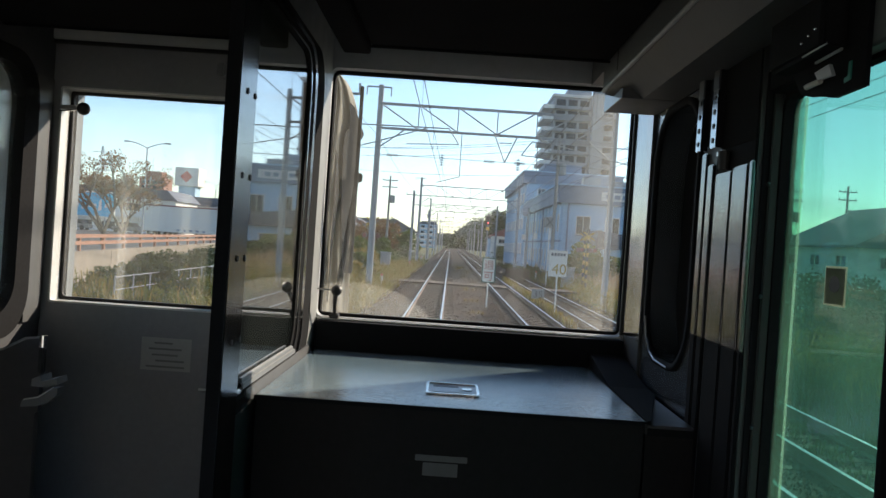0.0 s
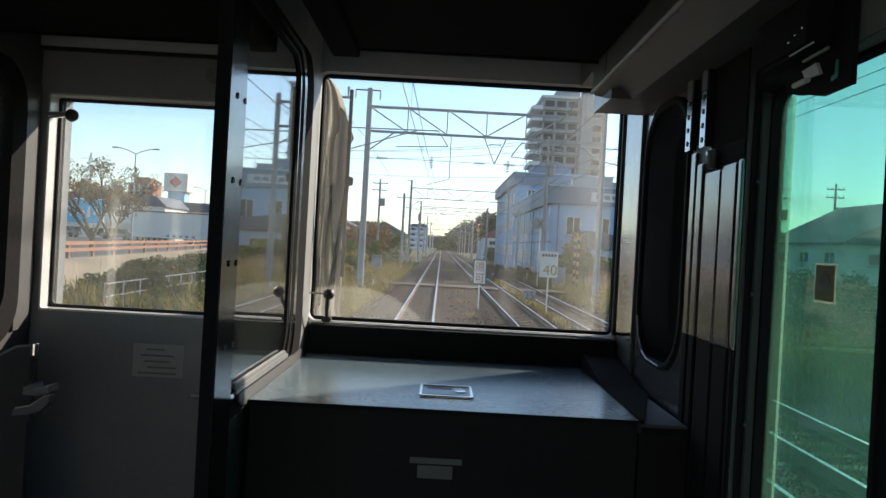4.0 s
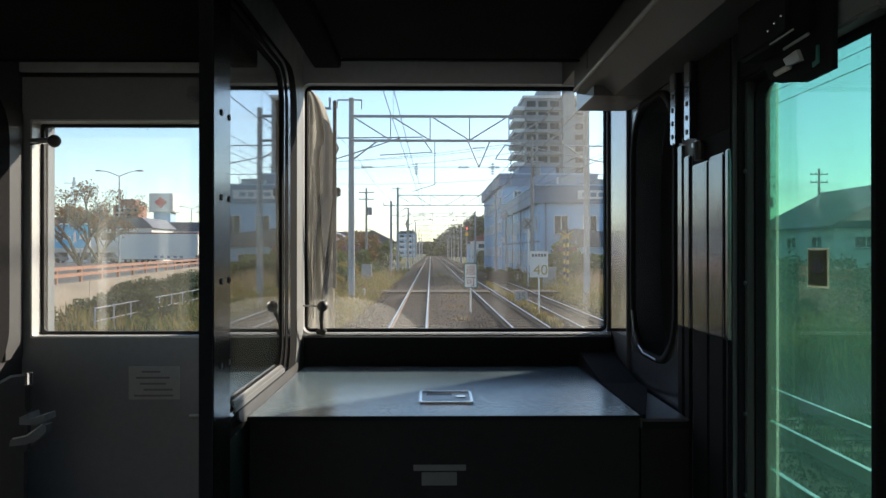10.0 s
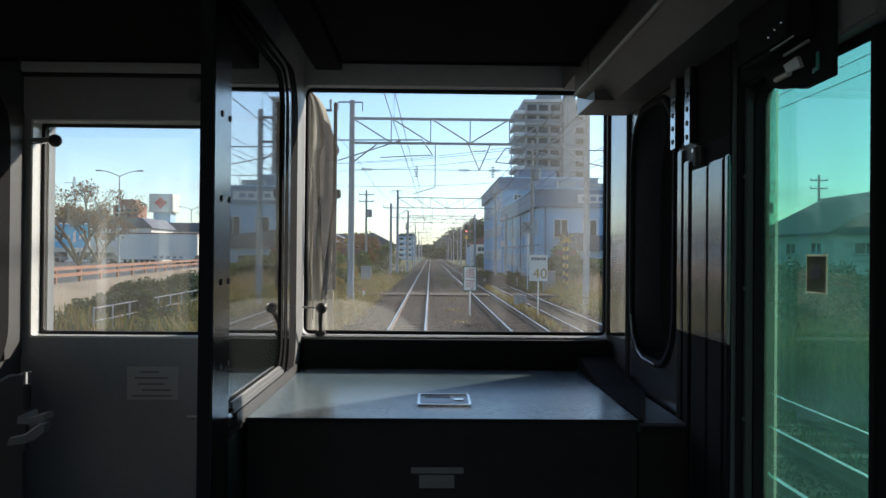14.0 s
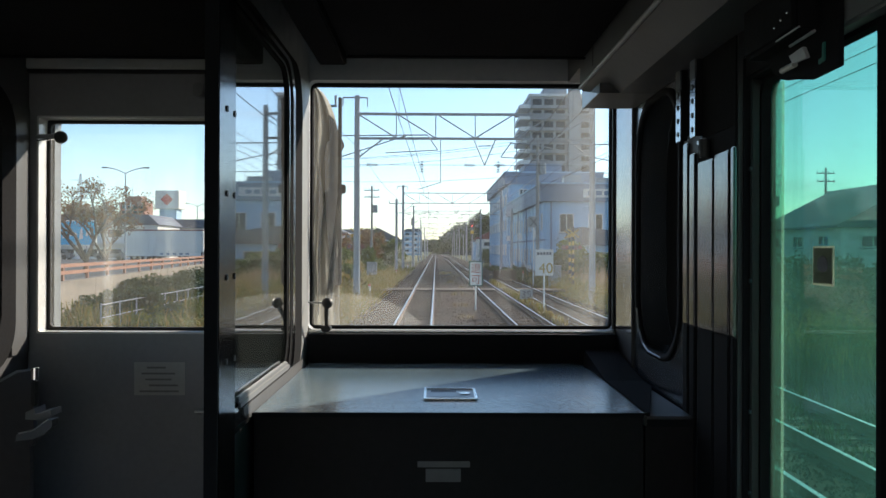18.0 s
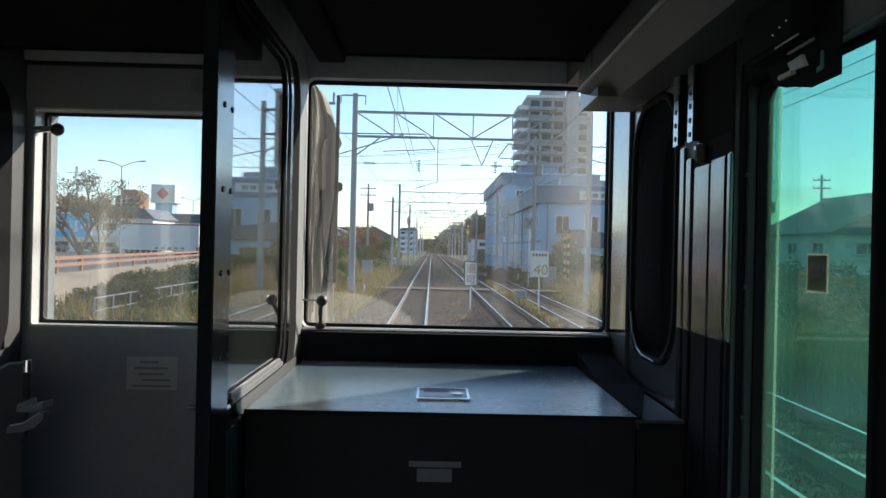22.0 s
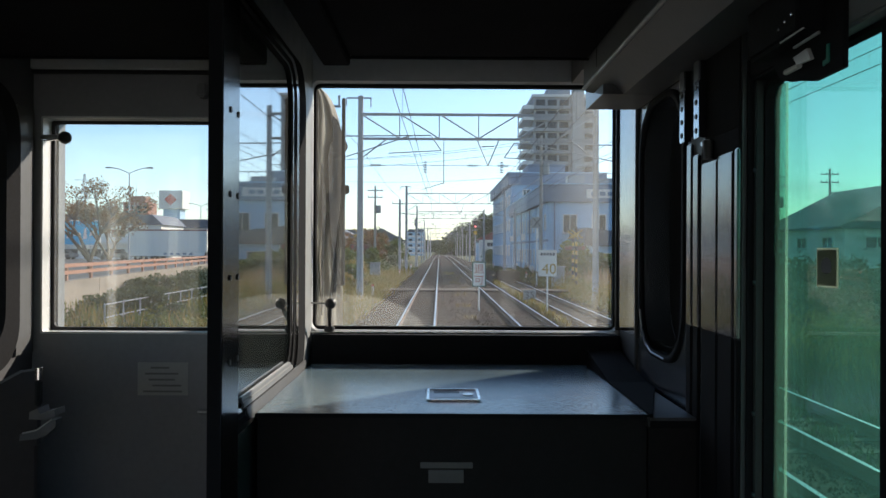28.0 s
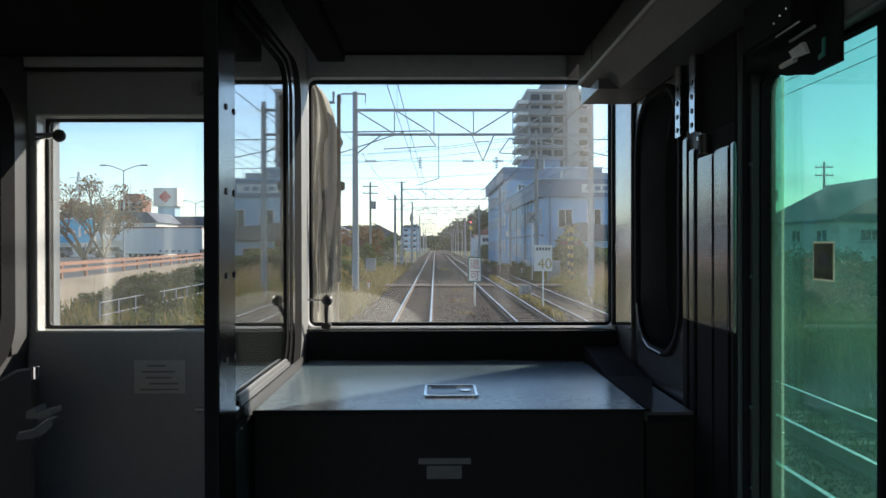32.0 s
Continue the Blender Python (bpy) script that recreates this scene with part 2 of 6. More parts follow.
M = {
    "door": material("door_paint", (0.30, 0.308, 0.322), 0.22, grain=0.05, size=60, bump=0.04, patch=0.25, patch_size=3),
    "panel": material("grey_panel", (0.20, 0.21, 0.22), 0.45, grain=0.05, size=60, bump=0.04, patch=0.3, patch_size=3),
    "dark": material("dark_panel", (0.07, 0.071, 0.076), 0.5, grain=0.08, size=50, bump=0.05, patch=0.3, patch_size=4),
    "black": material("black_plastic", (0.03, 0.03, 0.031), 0.5, grain=0.1, size=80, bump=0.05),
    "rubber": material("black_rubber", (0.012, 0.012, 0.013), 0.6, grain=0.1, size=120, bump=0.1),
    "steel": material("brushed_steel", (0.55, 0.56, 0.58), 0.34, 1.0, grain=0.08, size=90, bump=0.05, patch=0.3, patch_size=5),
    "chrome": material("chrome", (0.75, 0.76, 0.78), 0.14, 1.0, grain=0.03, size=60, bump=0.0),
    "desk": material("desk_laminate", (0.122, 0.182, 0.222), 0.24, grain=0.08, size=160, bump=0.05, second=(0.115, 0.16, 0.185), patch=0.5, patch_size=4, spec=1.0, spread=0.05),
    "sill": material("sill_paint", (0.66, 0.67, 0.66), 0.25, grain=0.04, size=60, bump=0.03, patch=0.2, patch_size=4),
    "duct": material("duct_paint", (0.085, 0.087, 0.09), 0.5, grain=0.05, size=50, bump=0.04, patch=0.2, patch_size=3),
    "saloon": material("saloon_wall", (0.72, 0.72, 0.71), 0.6, grain=0.04, size=40, bump=0.03, patch=0.15, patch_size=2),
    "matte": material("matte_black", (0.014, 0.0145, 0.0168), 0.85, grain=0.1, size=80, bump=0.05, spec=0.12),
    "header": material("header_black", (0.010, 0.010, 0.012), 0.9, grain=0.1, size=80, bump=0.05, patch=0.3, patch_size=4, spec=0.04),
    "desk_front": material("black_laminate", (0.019, 0.018, 0.019), 0.6, grain=0.1, size=80, bump=0.05, patch=0.3, patch_size=4, spec=0.15),
    "gasket": material("dull_gasket_rubber", (0.02, 0.02, 0.021), 0.95, grain=0.1, size=120, bump=0.1, spec=0.03),
    "front": material("front_paint", (0.45, 0.465, 0.485), 0.5, grain=0.05, size=50, bump=0.04, patch=0.2, patch_size=3),
    "gunmetal": material("gunmetal", (0.16, 0.165, 0.18), 0.3, 1.0, grain=0.06, bump=0.02),
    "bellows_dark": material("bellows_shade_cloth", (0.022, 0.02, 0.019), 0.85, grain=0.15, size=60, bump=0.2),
    "plate_dim": material("dull_plate", (0.13, 0.135, 0.135), 0.5, grain=0.06, size=80, bump=0.03, patch=0.3, patch_size=20),
    "bright": material("bright_steel_angle", (0.5, 0.52, 0.55), 0.16, 1.0, grain=0.05, bump=0.02, spread=0.05),
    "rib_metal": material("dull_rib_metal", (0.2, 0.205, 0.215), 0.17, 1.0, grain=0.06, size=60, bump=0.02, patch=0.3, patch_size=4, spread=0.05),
    "gloss": material("glossy_panel", (0.32, 0.33, 0.35), 0.13, 1.0, grain=0.05, size=60, bump=0.015, patch=0.25, patch_size=4, spread=0.05),
    "satin": material("satin_panel", (0.30, 0.32, 0.35), 0.22, 0.85, grain=0.05, size=60, bump=0.02, patch=0.25, patch_size=4, spread=0.06),
    "post": material("post_paint", (0.68, 0.69, 0.70), 0.4, 0.0, grain=0.05, size=60, bump=0.04, patch=0.2, patch_size=5),
    "teal": material("teal_plastic", (0.05, 0.3, 0.24), 0.4, grain=0.05, bump=0.0),
    "text_grey": material("faded_print", (0.2, 0.2, 0.195), 0.6, grain=0.1, bump=0.0),
    "floor": material("floor_sheet", (0.09, 0.09, 0.094), 0.6, grain=0.2, size=90, bump=0.1, patch=0.3),
    "paper": material("label_paper", (0.43, 0.43, 0.415), 0.6, grain=0.05, size=80, bump=0.02, patch=0.2, patch_size=8),
    "ink": material("ink", (0.1, 0.1, 0.11), 0.6, grain=0.1, bump=0.0),
    "plate": material("plate_grey", (0.3, 0.31, 0.31), 0.4, grain=0.06, size=80, bump=0.03, patch=0.3, patch_size=20),
    "ground": material("verge_soil", (0.16, 0.14, 0.075), 0.95, grain=0.35, size=3, bump=0.6, second=(0.09, 0.11, 0.04), patch=0.9, patch_size=0.12, spec=0.1),
    "rail": material("rail_steel", (0.6, 0.6, 0.6), 0.38, 1.0, grain=0.06, size=20, bump=0.0),
    "rust": material("rail_rust", (0.13, 0.075, 0.05), 0.8, grain=0.2, size=30, bump=0.2),
    "sleeper": material("sleeper_concrete", (0.07, 0.045, 0.032), 0.95, grain=0.25, size=15, bump=0.3, per_object=0.2),
    # Mast grey is lightened so that haze is part of its colour.
    "mast": material("hazed_mast_paint", (0.33, 0.35, 0.37), 0.6, grain=0.12, size=8, bump=0.1, second=(0.24, 0.23, 0.22), patch=0.5, patch_size=0.8),
    "concrete": material("concrete", (0.34, 0.33, 0.31), 0.85, grain=0.15, size=6, bump=0.2, second=(0.2, 0.18, 0.15), patch=0.6, patch_size=0.5),
    "wire": material("copper_wire", (0.09, 0.09, 0.1), 0.5, 0.6, grain=0.05, bump=0.0),
    "insulator": material("insulator", (0.3, 0.32, 0.34), 0.25, grain=0.05, bump=0.0),
    # Tower and works colours are lifted to carry distance haze.
    "tower": material("hazed_tower_tile", (0.33, 0.345, 0.37), 0.7, grain=0.1, size=2.5, bump=0.1, second=(0.26, 0.27, 0.29), patch=0.5, patch_size=0.15),
    "tower_edge": material("balcony_white", (0.70, 0.71, 0.72), 0.7, grain=0.08, size=3, bump=0.05, second=(0.55, 0.56, 0.57), patch=0.5, patch_size=0.3),
    "blue": material("blue_cladding", (0.24, 0.38, 0.54), 0.6, grain=0.07, size=1.5, bump=0.08, second=(0.19, 0.32, 0.49), patch=0.5, patch_size=0.2),
    "bluewhite": material("pale_cladding", (0.38, 0.54, 0.70), 0.6, grain=0.07, size=1.5, bump=0.08, second=(0.33, 0.48, 0.63), patch=0.5, patch_size=0.2),
    "white": material("white_wall", (0.74, 0.72, 0.68), 0.75, grain=0.06, size=2, bump=0.08, second=(0.6, 0.57, 0.52), patch=0.5, patch_size=0.2),
    "roof": material("roof_sheet", (0.11, 0.12, 0.15), 0.6, grain=0.12, size=2, bump=0.15, second=(0.08, 0.08, 0.09), patch=0.5, patch_size=0.3),
    "redroof": material("red_wall", (0.24, 0.09, 0.075), 0.8, grain=0.12, size=2, bump=0.15),
    "window": material("dark_window", (0.025, 0.033, 0.042), 0.2, grain=0.1, size=1, bump=0.0, spec=0.35, per_object=0.4),
    "asphalt": material("asphalt", (0.09, 0.088, 0.085), 0.9, grain=0.2, size=6, bump=0.3, second=(0.06, 0.06, 0.06), patch=0.5, patch_size=0.2),
    "wall": material("retaining_wall", (0.27, 0.225, 0.18), 0.85, grain=0.15, size=3, bump=0.3, second=(0.17, 0.14, 0.11), patch=0.7, patch_size=0.25),
    "bark": material("bark", (0.1, 0.08, 0.06), 0.9, grain=0.25, size=12, bump=0.5),
    "yellow": material("yellow_paint", (0.75, 0.5, 0.05), 0.5, grain=0.05, bump=0.02),
    "red_paint": material("red_paint", (0.5, 0.06, 0.05), 0.5, grain=0.05, bump=0.02),
    "black_paint": material("signal_black", (0.03, 0.03, 0.035), 0.5, grain=0.1, bump=0.05),
    "carpaint": material("car_paint", (0.5, 0.52, 0.55), 0.25, 0.2, grain=0.03, bump=0.0, per_object=0.7),
    "hill": material("far_hill", (0.045, 0.06, 0.045), 0.95, grain=0.3, size=0.3, bump=0.5),
    "barrier": material("barrier_paint", (0.33, 0.16, 0.1), 0.6, grain=0.1, size=4, bump=0.05, second=(0.24, 0.12, 0.08), patch=0.5, patch_size=0.4),
    "billboard_blue": material("billboard_blue", (0.08, 0.42, 0.68), 0.5, grain=0.06, size=3, bump=0.03, second=(0.12, 0.5, 0.72), patch=0.5, patch_size=0.6),
    "stripe_yellow": material("faded_yellow", (0.42, 0.28, 0.05), 0.6, grain=0.15, size=12, bump=0.05, second=(0.3, 0.2, 0.06), patch=0.6, patch_size=3),
    "sign_green": material("sign_green", (0.025, 0.10, 0.065), 0.5, grain=0.08, bump=0.0),
    "sign_red": material("faded_sign_red", (0.42, 0.11, 0.05), 0.6, grain=0.1, bump=0.0),
    "lens_red": material("dark_red_lens", (0.16, 0.02, 0.02), 0.3, grain=0.05, bump=0.0),
    "pylon": material("pylon_grey", (0.4, 0.43, 0.47), 0.6, grain=0.05, bump=0.0),
    "brick": material("brown_tower_tile", (0.3, 0.15, 0.11), 0.8, grain=0.1, size=3, bump=0.1),
    "cloth": foliage("bellows_cream_cloth", (0.47, 0.43, 0.36), (0.47, 0.43, 0.36), (0.47, 0.43, 0.36), 0.4),
    "sticker": foliage("sticker_film", (0.55, 0.6, 0.52), (0.56, 0.61, 0.53), (0.54, 0.59, 0.51), 0.6),
    "sticker_brown": foliage("sticker_brown", (0.30, 0.34, 0.27), (0.31, 0.35, 0.28), (0.30, 0.34, 0.27), 0.6),
    "fascia": material("fascia_blue_grey", (0.24, 0.29, 0.37), 0.65, grain=0.07, size=2, bump=0.08, second=(0.15, 0.17, 0.21), patch=0.5, patch_size=0.2),
    "leaf": foliage("green_leaves", (0.05, 0.085, 0.02), (0.09, 0.13, 0.03), (0.16, 0.17, 0.04)),
    "leaf_dark": foliage("dark_leaves", (0.05, 0.075, 0.03), (0.075, 0.10, 0.035), (0.11, 0.12, 0.04)),
    "leaf_red": foliage("autumn_leaves", (0.15, 0.07, 0.04), (0.22, 0.11, 0.05), (0.17, 0.13, 0.05)),
    "weed": foliage("weeds", (0.22, 0.18, 0.05), (0.30, 0.20, 0.065), (0.14, 0.16, 0.035)),
    "greenweed": foliage("green_weeds", (0.08, 0.11, 0.02), (0.14, 0.16, 0.035), (0.2, 0.19, 0.05)),
    "reed": foliage("reeds", (0.3, 0.22, 0.11), (0.36, 0.27, 0.16), (0.24, 0.15, 0.08)),
    "hedge": foliage("hedge_leaves", (0.04, 0.065, 0.025), (0.06, 0.085, 0.03), (0.09, 0.095, 0.035)),
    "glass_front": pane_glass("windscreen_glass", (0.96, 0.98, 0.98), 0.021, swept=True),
    "glass_door": pane_glass("door_glass", (0.95, 0.97, 0.97), 0.032, reflection_band=True),
    "glass_side": pane_glass("green_glass", (0.41, 0.66, 0.585), 0.07, (0.15, 0.40, 0.335)),
    "glass_rim": pane_glass("glass_rim", (0.60, 0.80, 0.72), 0.035, (0.36, 0.60, 0.5)),
    "glass_line": pane_glass("glass_line", (0.72, 0.95, 0.86), 0.1, (0.5, 0.85, 0.72)),
    "glass_inner": pane_glass("partition_glass", (0.75, 0.78, 0.78), 0.05, (0.7, 0.75, 0.68), base=0.6),
    "lamp_red": lamp_material("red_lamp", (1, 0.08, 0.05), 4),
    "lamp_green": lamp_material("green_lamp", (0.1, 1, 0.4), 3),
}


def ballast_material():
    """Stone ballast: oily and dark along the rails, rust-brown between the tracks."""
    m = material("ballast", (0.042, 0.021, 0.013), 0.95, grain=0.4, size=9, bump=0.7, second=(0.028, 0.017, 0.012), patch=0.8, patch_size=0.3, spec=0.15)
    n, l = m.node_tree.nodes, m.node_tree.links
    tc = n.new("ShaderNodeTexCoord")
    sep = n.new("ShaderNodeSeparateXYZ")
    l.new(tc.outputs["Object"], sep.inputs[0])
    wob = n.new("ShaderNodeTexNoise")
    wob.inputs["Scale"].default_value = 0.7
    l.new(tc.outputs["Object"], wob.inputs["Vector"])
    add = n.new("ShaderNodeMath")
    add.operation = "MULTIPLY_ADD"
    add.inputs[1].default_value = 0.9
    l.new(wob.outputs[0], add.inputs[0]), l.new(sep.outputs[0], add.inputs[2])
    prev = None
    for c in (-0.70 + 0.45, 3.05 + 0.45, 5.2 + 0.45):
        off = n.new("ShaderNodeMath")
        off.operation, off.inputs[1].default_value = "SUBTRACT", c
        dist = n.new("ShaderNodeMath")
        dist.operation = "ABSOLUTE"
        l.new(add.outputs[0], off.inputs[0]), l.new(off.outputs[0], dist.inputs[0])
        near = n.new("ShaderNodeMapRange")
        near.inputs[1].default_value, near.inputs[2].default_value = 0.75, 1.15
        near.inputs[3].default_value, near.inputs[4].default_value = 0.45, 1.0
        l.new(dist.outputs[0], near.inputs[0])
        if prev:
            both = n.new("ShaderNodeMath")
            both.operation = "MULTIPLY"
            l.new(prev.outputs[0], both.inputs[0]), l.new(near.outputs[0], both.inputs[1])
            near = both
        prev = near
    b = n["Principled BSDF"]
    old = b.inputs["Base Color"].links[0].from_socket
    oil = n.new("ShaderNodeMixRGB")
    oil.inputs[1].default_value = (0.024, 0.015, 0.011, 1)
    l.new(prev.outputs[0], oil.inputs[0]), l.new(old, oil.inputs[2]), l.new(oil.outputs[0], b.inputs["Base Color"])
    return m


M["ballast"] = ballast_material()


# ---- building blocks ----
def box(bm, a, b, bevel=0.0):
    vs = bmesh.ops.create_cube(bm, size=1)["verts"]
    for v in vs:
        v.co = Vector([a[i] + (b[i] - a[i]) * (v.co[i] + 0.5) for i in range(3)])
    if bevel:
        es = list({e for v in vs for e in v.link_edges})
        bmesh.ops.bevel(bm, geom=es, offset=bevel, segments=2, affect="EDGES")
    return bm


def rod(bm, p, q, r, r2=None, n=8):
    p, q = Vector(p), Vector(q)
    d = q - p
    m = Matrix.Translation((p + q) / 2) @ d.to_track_quat("Z", "Y").to_matrix().to_4x4()
    bmesh.ops.create_cone(bm, cap_ends=True, segments=n, radius1=r, radius2=r if r2 is None else r2, depth=d.length, matrix=m)
    return bm


def ball(bm, p, r, n=12, squash=1.0):
    bmesh.ops.create_uvsphere(bm, u_segments=n, v_segments=max(6, n // 2 + 2), radius=r, matrix=Matrix.Translation(p) @ Matrix.Diagonal((1, 1, squash, 1)))
    return bm


def rounded(u0, u1, v0, v1, r, n=6, near=None):
    """A rounded rectangle; near: another radius for the corners at u0."""
    pts = []
    c = r if near is None else near
    for cu, cv, s, r in ((u1 - r, v1 - r, 0, r), (u0 + c, v1 - c, 90, c), (u0 + c, v0 + c, 180, c), (u1 - r, v0 + r, 270, r)):
        for i in range(n + 1):
            t = radians(s + 90 * i / n)
            pts.append((cu + r * math.cos(t), cv + r * math.sin(t)))
    return pts


def ring(bm, axis, d0, d1, outer, inner):
    """A flat frame between two outlines, from d0 to d1 along the axis."""
    def at(p, d):
        return (p[0], d, p[1]) if axis == "y" else (d, p[0], p[1])
    loops = [[bm.verts.new(at(p, d)) for p in o] for o, d in ((outer, d0), (outer, d1), (inner, d1), (inner, d0))]
    n = len(outer)
    for k in range(4):
        for i in range(n):
            bm.faces.new((loops[k][i], loops[k][(i + 1) % n], loops[(k + 1) % 4][(i + 1) % n], loops[(k + 1) % 4][i]))
    bmesh.ops.recalc_face_normals(bm, faces=bm.faces)
    return bm


def slab(bm, axis, d0, d1, outline):
    """A plate with the given outline."""
    def at(p, d):
        return {"y": (p[0], d, p[1]), "x": (d, p[0], p[1]), "z": (p[0], p[1], d)}[axis]
    a0 = [bm.verts.new(at(p, d0)) for p in outline]
    a1 = [bm.verts.new(at(p, d1)) for p in outline]
    bm.faces.new(a0), bm.faces.new(a1)
    for i in range(len(outline)):
        j = (i + 1) % len(outline)
        bm.faces.new((a0[i], a0[j], a1[j], a1[i]))
    bmesh.ops.recalc_face_normals(bm, faces=bm.faces)
    return bm


def B():
    return bmesh.new()


def solid(name, bm, mat, smooth=False):
    me = bpy.data.meshes.new(name)
    bm.to_mesh(me)
    bm.free()
    me.materials.append(M[mat] if isinstance(mat, str) else mat)
    if smooth:
        for p in me.polygons:
            p.use_smooth = True
    return new(name, me)


def part(name, bm, mat, parent, label="", smooth=False):
    ob = solid(name, bm, mat, smooth)
    ob.parent = parent
    up = parent
    shift = Vector()
    while up is not None:
        shift += up.location
        up = up.parent
    ob.data.transform(Matrix.Translation(-shift))
    return tagged(ob, label) if label else ob


def twin(ob, place):
    """Another part on the same mesh, moved by place."""
    o = ob.copy()
    scene.collection.objects.link(o)
    o.location = Vector(ob.location) + Vector(place)
    return o


def thing(name, at, label, category, group="", kind=""):
    ob = new(name)
    ob.empty_display_size = 0.1
    ob.location = at
    return tagged(ob, label, category, group, kind)


def structure(name, bm, mat, label, category):
    return tagged(solid(name, bm, mat), label, category, "", "structure")


def cloud_mesh(name, verts, faces, mat):
    me = bpy.data.meshes.new(name)
    me.from_pydata([tuple(v) for v in verts], [], faces)
    me.materials.append(M[mat])
    return me


# ---- the cab: floor, ceiling, walls ----
structure("floor", box(B(), (-2.3, -3.0, -0.06), (0.7, 2.26, 0.0)), "floor", "dark grey rubber floor sheet of the cab", "floor")
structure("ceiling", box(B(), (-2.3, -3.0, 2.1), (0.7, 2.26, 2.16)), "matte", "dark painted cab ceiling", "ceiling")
structure("wall_back", box(B(), (-2.3, -3.06, 0.0), (0.7, -3.0, 2.1)), "saloon", "cream bulkhead behind the cab", "wall")
bm = B()
ring(bm, "x", -2.36, -2.3, rounded(-0.35, 2.26, 0.0, 2.1, 0.001), rounded(0.75, 1.75, 1.0, 1.75, 0.05))
ring(bm, "x", -2.36, -2.3, rounded(-3.0, -0.35, 0.0, 2.1, 0.001), rounded(-2.85, -0.45, 0.75, 1.92, 0.05))
structure("wall_left", bm, "dark", "dark side wall with a saloon window opening", "wall")

bm = B()
ring(bm, "y", 2.2, 2.26, rounded(-0.555, 0.60, 0.0, 2.1, 0.001), rounded(-0.345, 0.4885, 1.03, 1.706, 0.02))
box(bm, (-1.105, 2.2, 1.745), (-0.555, 2.26, 2.1))
ring(bm, "y", 2.2, 2.26, rounded(-2.3, -1.105, 0.0, 2.1, 0.001), rounded(-2.18, -1.28, 1.03, 1.72, 0.03))
structure("wall_front", bm, "front", "grey painted front wall of the cab", "wall")

# right side wall with the blanked quarter window and the door opening
bm = B()
box(bm, (0.49, 1.31, 0.0), (0.53, 1.595, 2.1))
box(bm, (0.49, 1.992, 0.0), (0.60, 2.199, 2.1))
box(bm, (0.53, -0.35, 0.0), (0.56, 0.90, 2.1))
ring(bm, "x", 0.53, 0.56, rounded(-3.0, -0.35, 0.0, 2.1, 0.001), rounded(-2.85, -0.45, 0.75, 1.92, 0.05))
box(bm, (0.53, 0.90, 0.0), (0.56, 1.31, 0.45))
box(bm, (0.53, 0.90, 1.56), (0.56, 1.31, 2.1))
wall_right = structure("wall_right", bm, "dark", "dark painted side wall with a door opening", "wall")
part("window_panel", ring(B(), "x", 0.49, 0.60, rounded(1.595, 1.992, 0.0, 2.1, 0.001, 8), rounded(1.612, 1.958, 1.02, 1.585, 0.12, 8)), "satin", wall_right, "smooth grey panel round the quarter window")

structure("underframe", box(B(), (-2.1, -3.0, -0.62), (0.5, 2.2, -0.061)), "dark", "dark underframe below the cab floor", "underframe")
for y in (-2.2, 0.6):
    bm = rod(B(), (-1.35, y, -0.62), (-0.05, y, -0.62), 0.07, n=12)
    for x in (-1.266, -0.134):
        rod(bm, (x - 0.06, y, -0.62), (x + 0.06, y, -0.62), 0.428, n=28)
    structure("wheelset", bm, "rust", "steel wheelset standing on the rails", "wheelset")

# windscreen
win = thing("window_1", (0.07, 2.25, 1.03), "dusty windscreen in a black rubber gasket", "window", kind="structure")
part("gasket", ring(B(), "y", 2.238, 2.262, rounded(-0.345, 0.4885, 1.03, 1.706, 0.02), rounded(-0.339, 0.482, 1.038, 1.698, 0.010)), "gasket", win)
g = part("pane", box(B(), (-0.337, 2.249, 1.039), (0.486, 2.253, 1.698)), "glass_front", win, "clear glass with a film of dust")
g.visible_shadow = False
part("window_sill", box(B(), (-0.345, 2.185, 1.0245), (0.482, 2.238, 1.0288), 0.0015), "sill", win, "pale painted sill")
part("side_trim", box(B(), (0.478, 2.19, 1.035), (0.4895, 2.199, 1.70), 0.001), "black", win)

# windows of the driver's side beyond the gangway
win4 = thing("window_4", (-1.73, 2.25, 1.03), "second windscreen beyond the gangway, in a black gasket", "window", kind="structure")
part("gasket", ring(B(), "y", 2.238, 2.262, rounded(-2.18, -1.28, 1.03, 1.72, 0.03), rounded(-2.17, -1.29, 1.04, 1.71, 0.025)), "gasket", win4)
g = part("pane", box(B(), (-2.172, 2.249, 1.038), (-1.288, 2.253, 1.712)), "glass_door", win4, "clear dusty glass")
g.visible_shadow = False
win5 = thing("window_5", (-2.33, 1.25, 1.0), "side window beyond the gangway, in a black gasket", "window", kind="structure")
part("gasket", ring(B(), "x", -2.345, -2.315, rounded(0.75, 1.75, 1.0, 1.75, 0.05), rounded(0.76, 1.74, 1.01, 1.74, 0.045)), "gasket", win5)
g = part("pane", box(B(), (-2.332, 0.757, 1.007), (-2.328, 1.743, 1.743)), "glass_door", win5, "clear dusty glass")
g.visible_shadow = False

# quarter window, blanked from outside
q = thing("window_2", (0.49, 1.78, 1.02), "tall rounded quarter window, blanked black, with a dark rim", "window", kind="structure")
part("rim", ring(B(), "x", 0.484, 0.494, rounded(1.604, 1.966, 1.012, 1.594, 0.13, 8), rounded(1.618, 1.952, 1.026, 1.580, 0.118, 8)), "matte", q, "", True)
# Bright rods trace the highlight along the rim's lower corner.
rim_highlight = [(1.945, 1.11), (1.925, 1.065), (1.885, 1.032), (1.84, 1.02), (1.74, 1.018)]
bm = B()
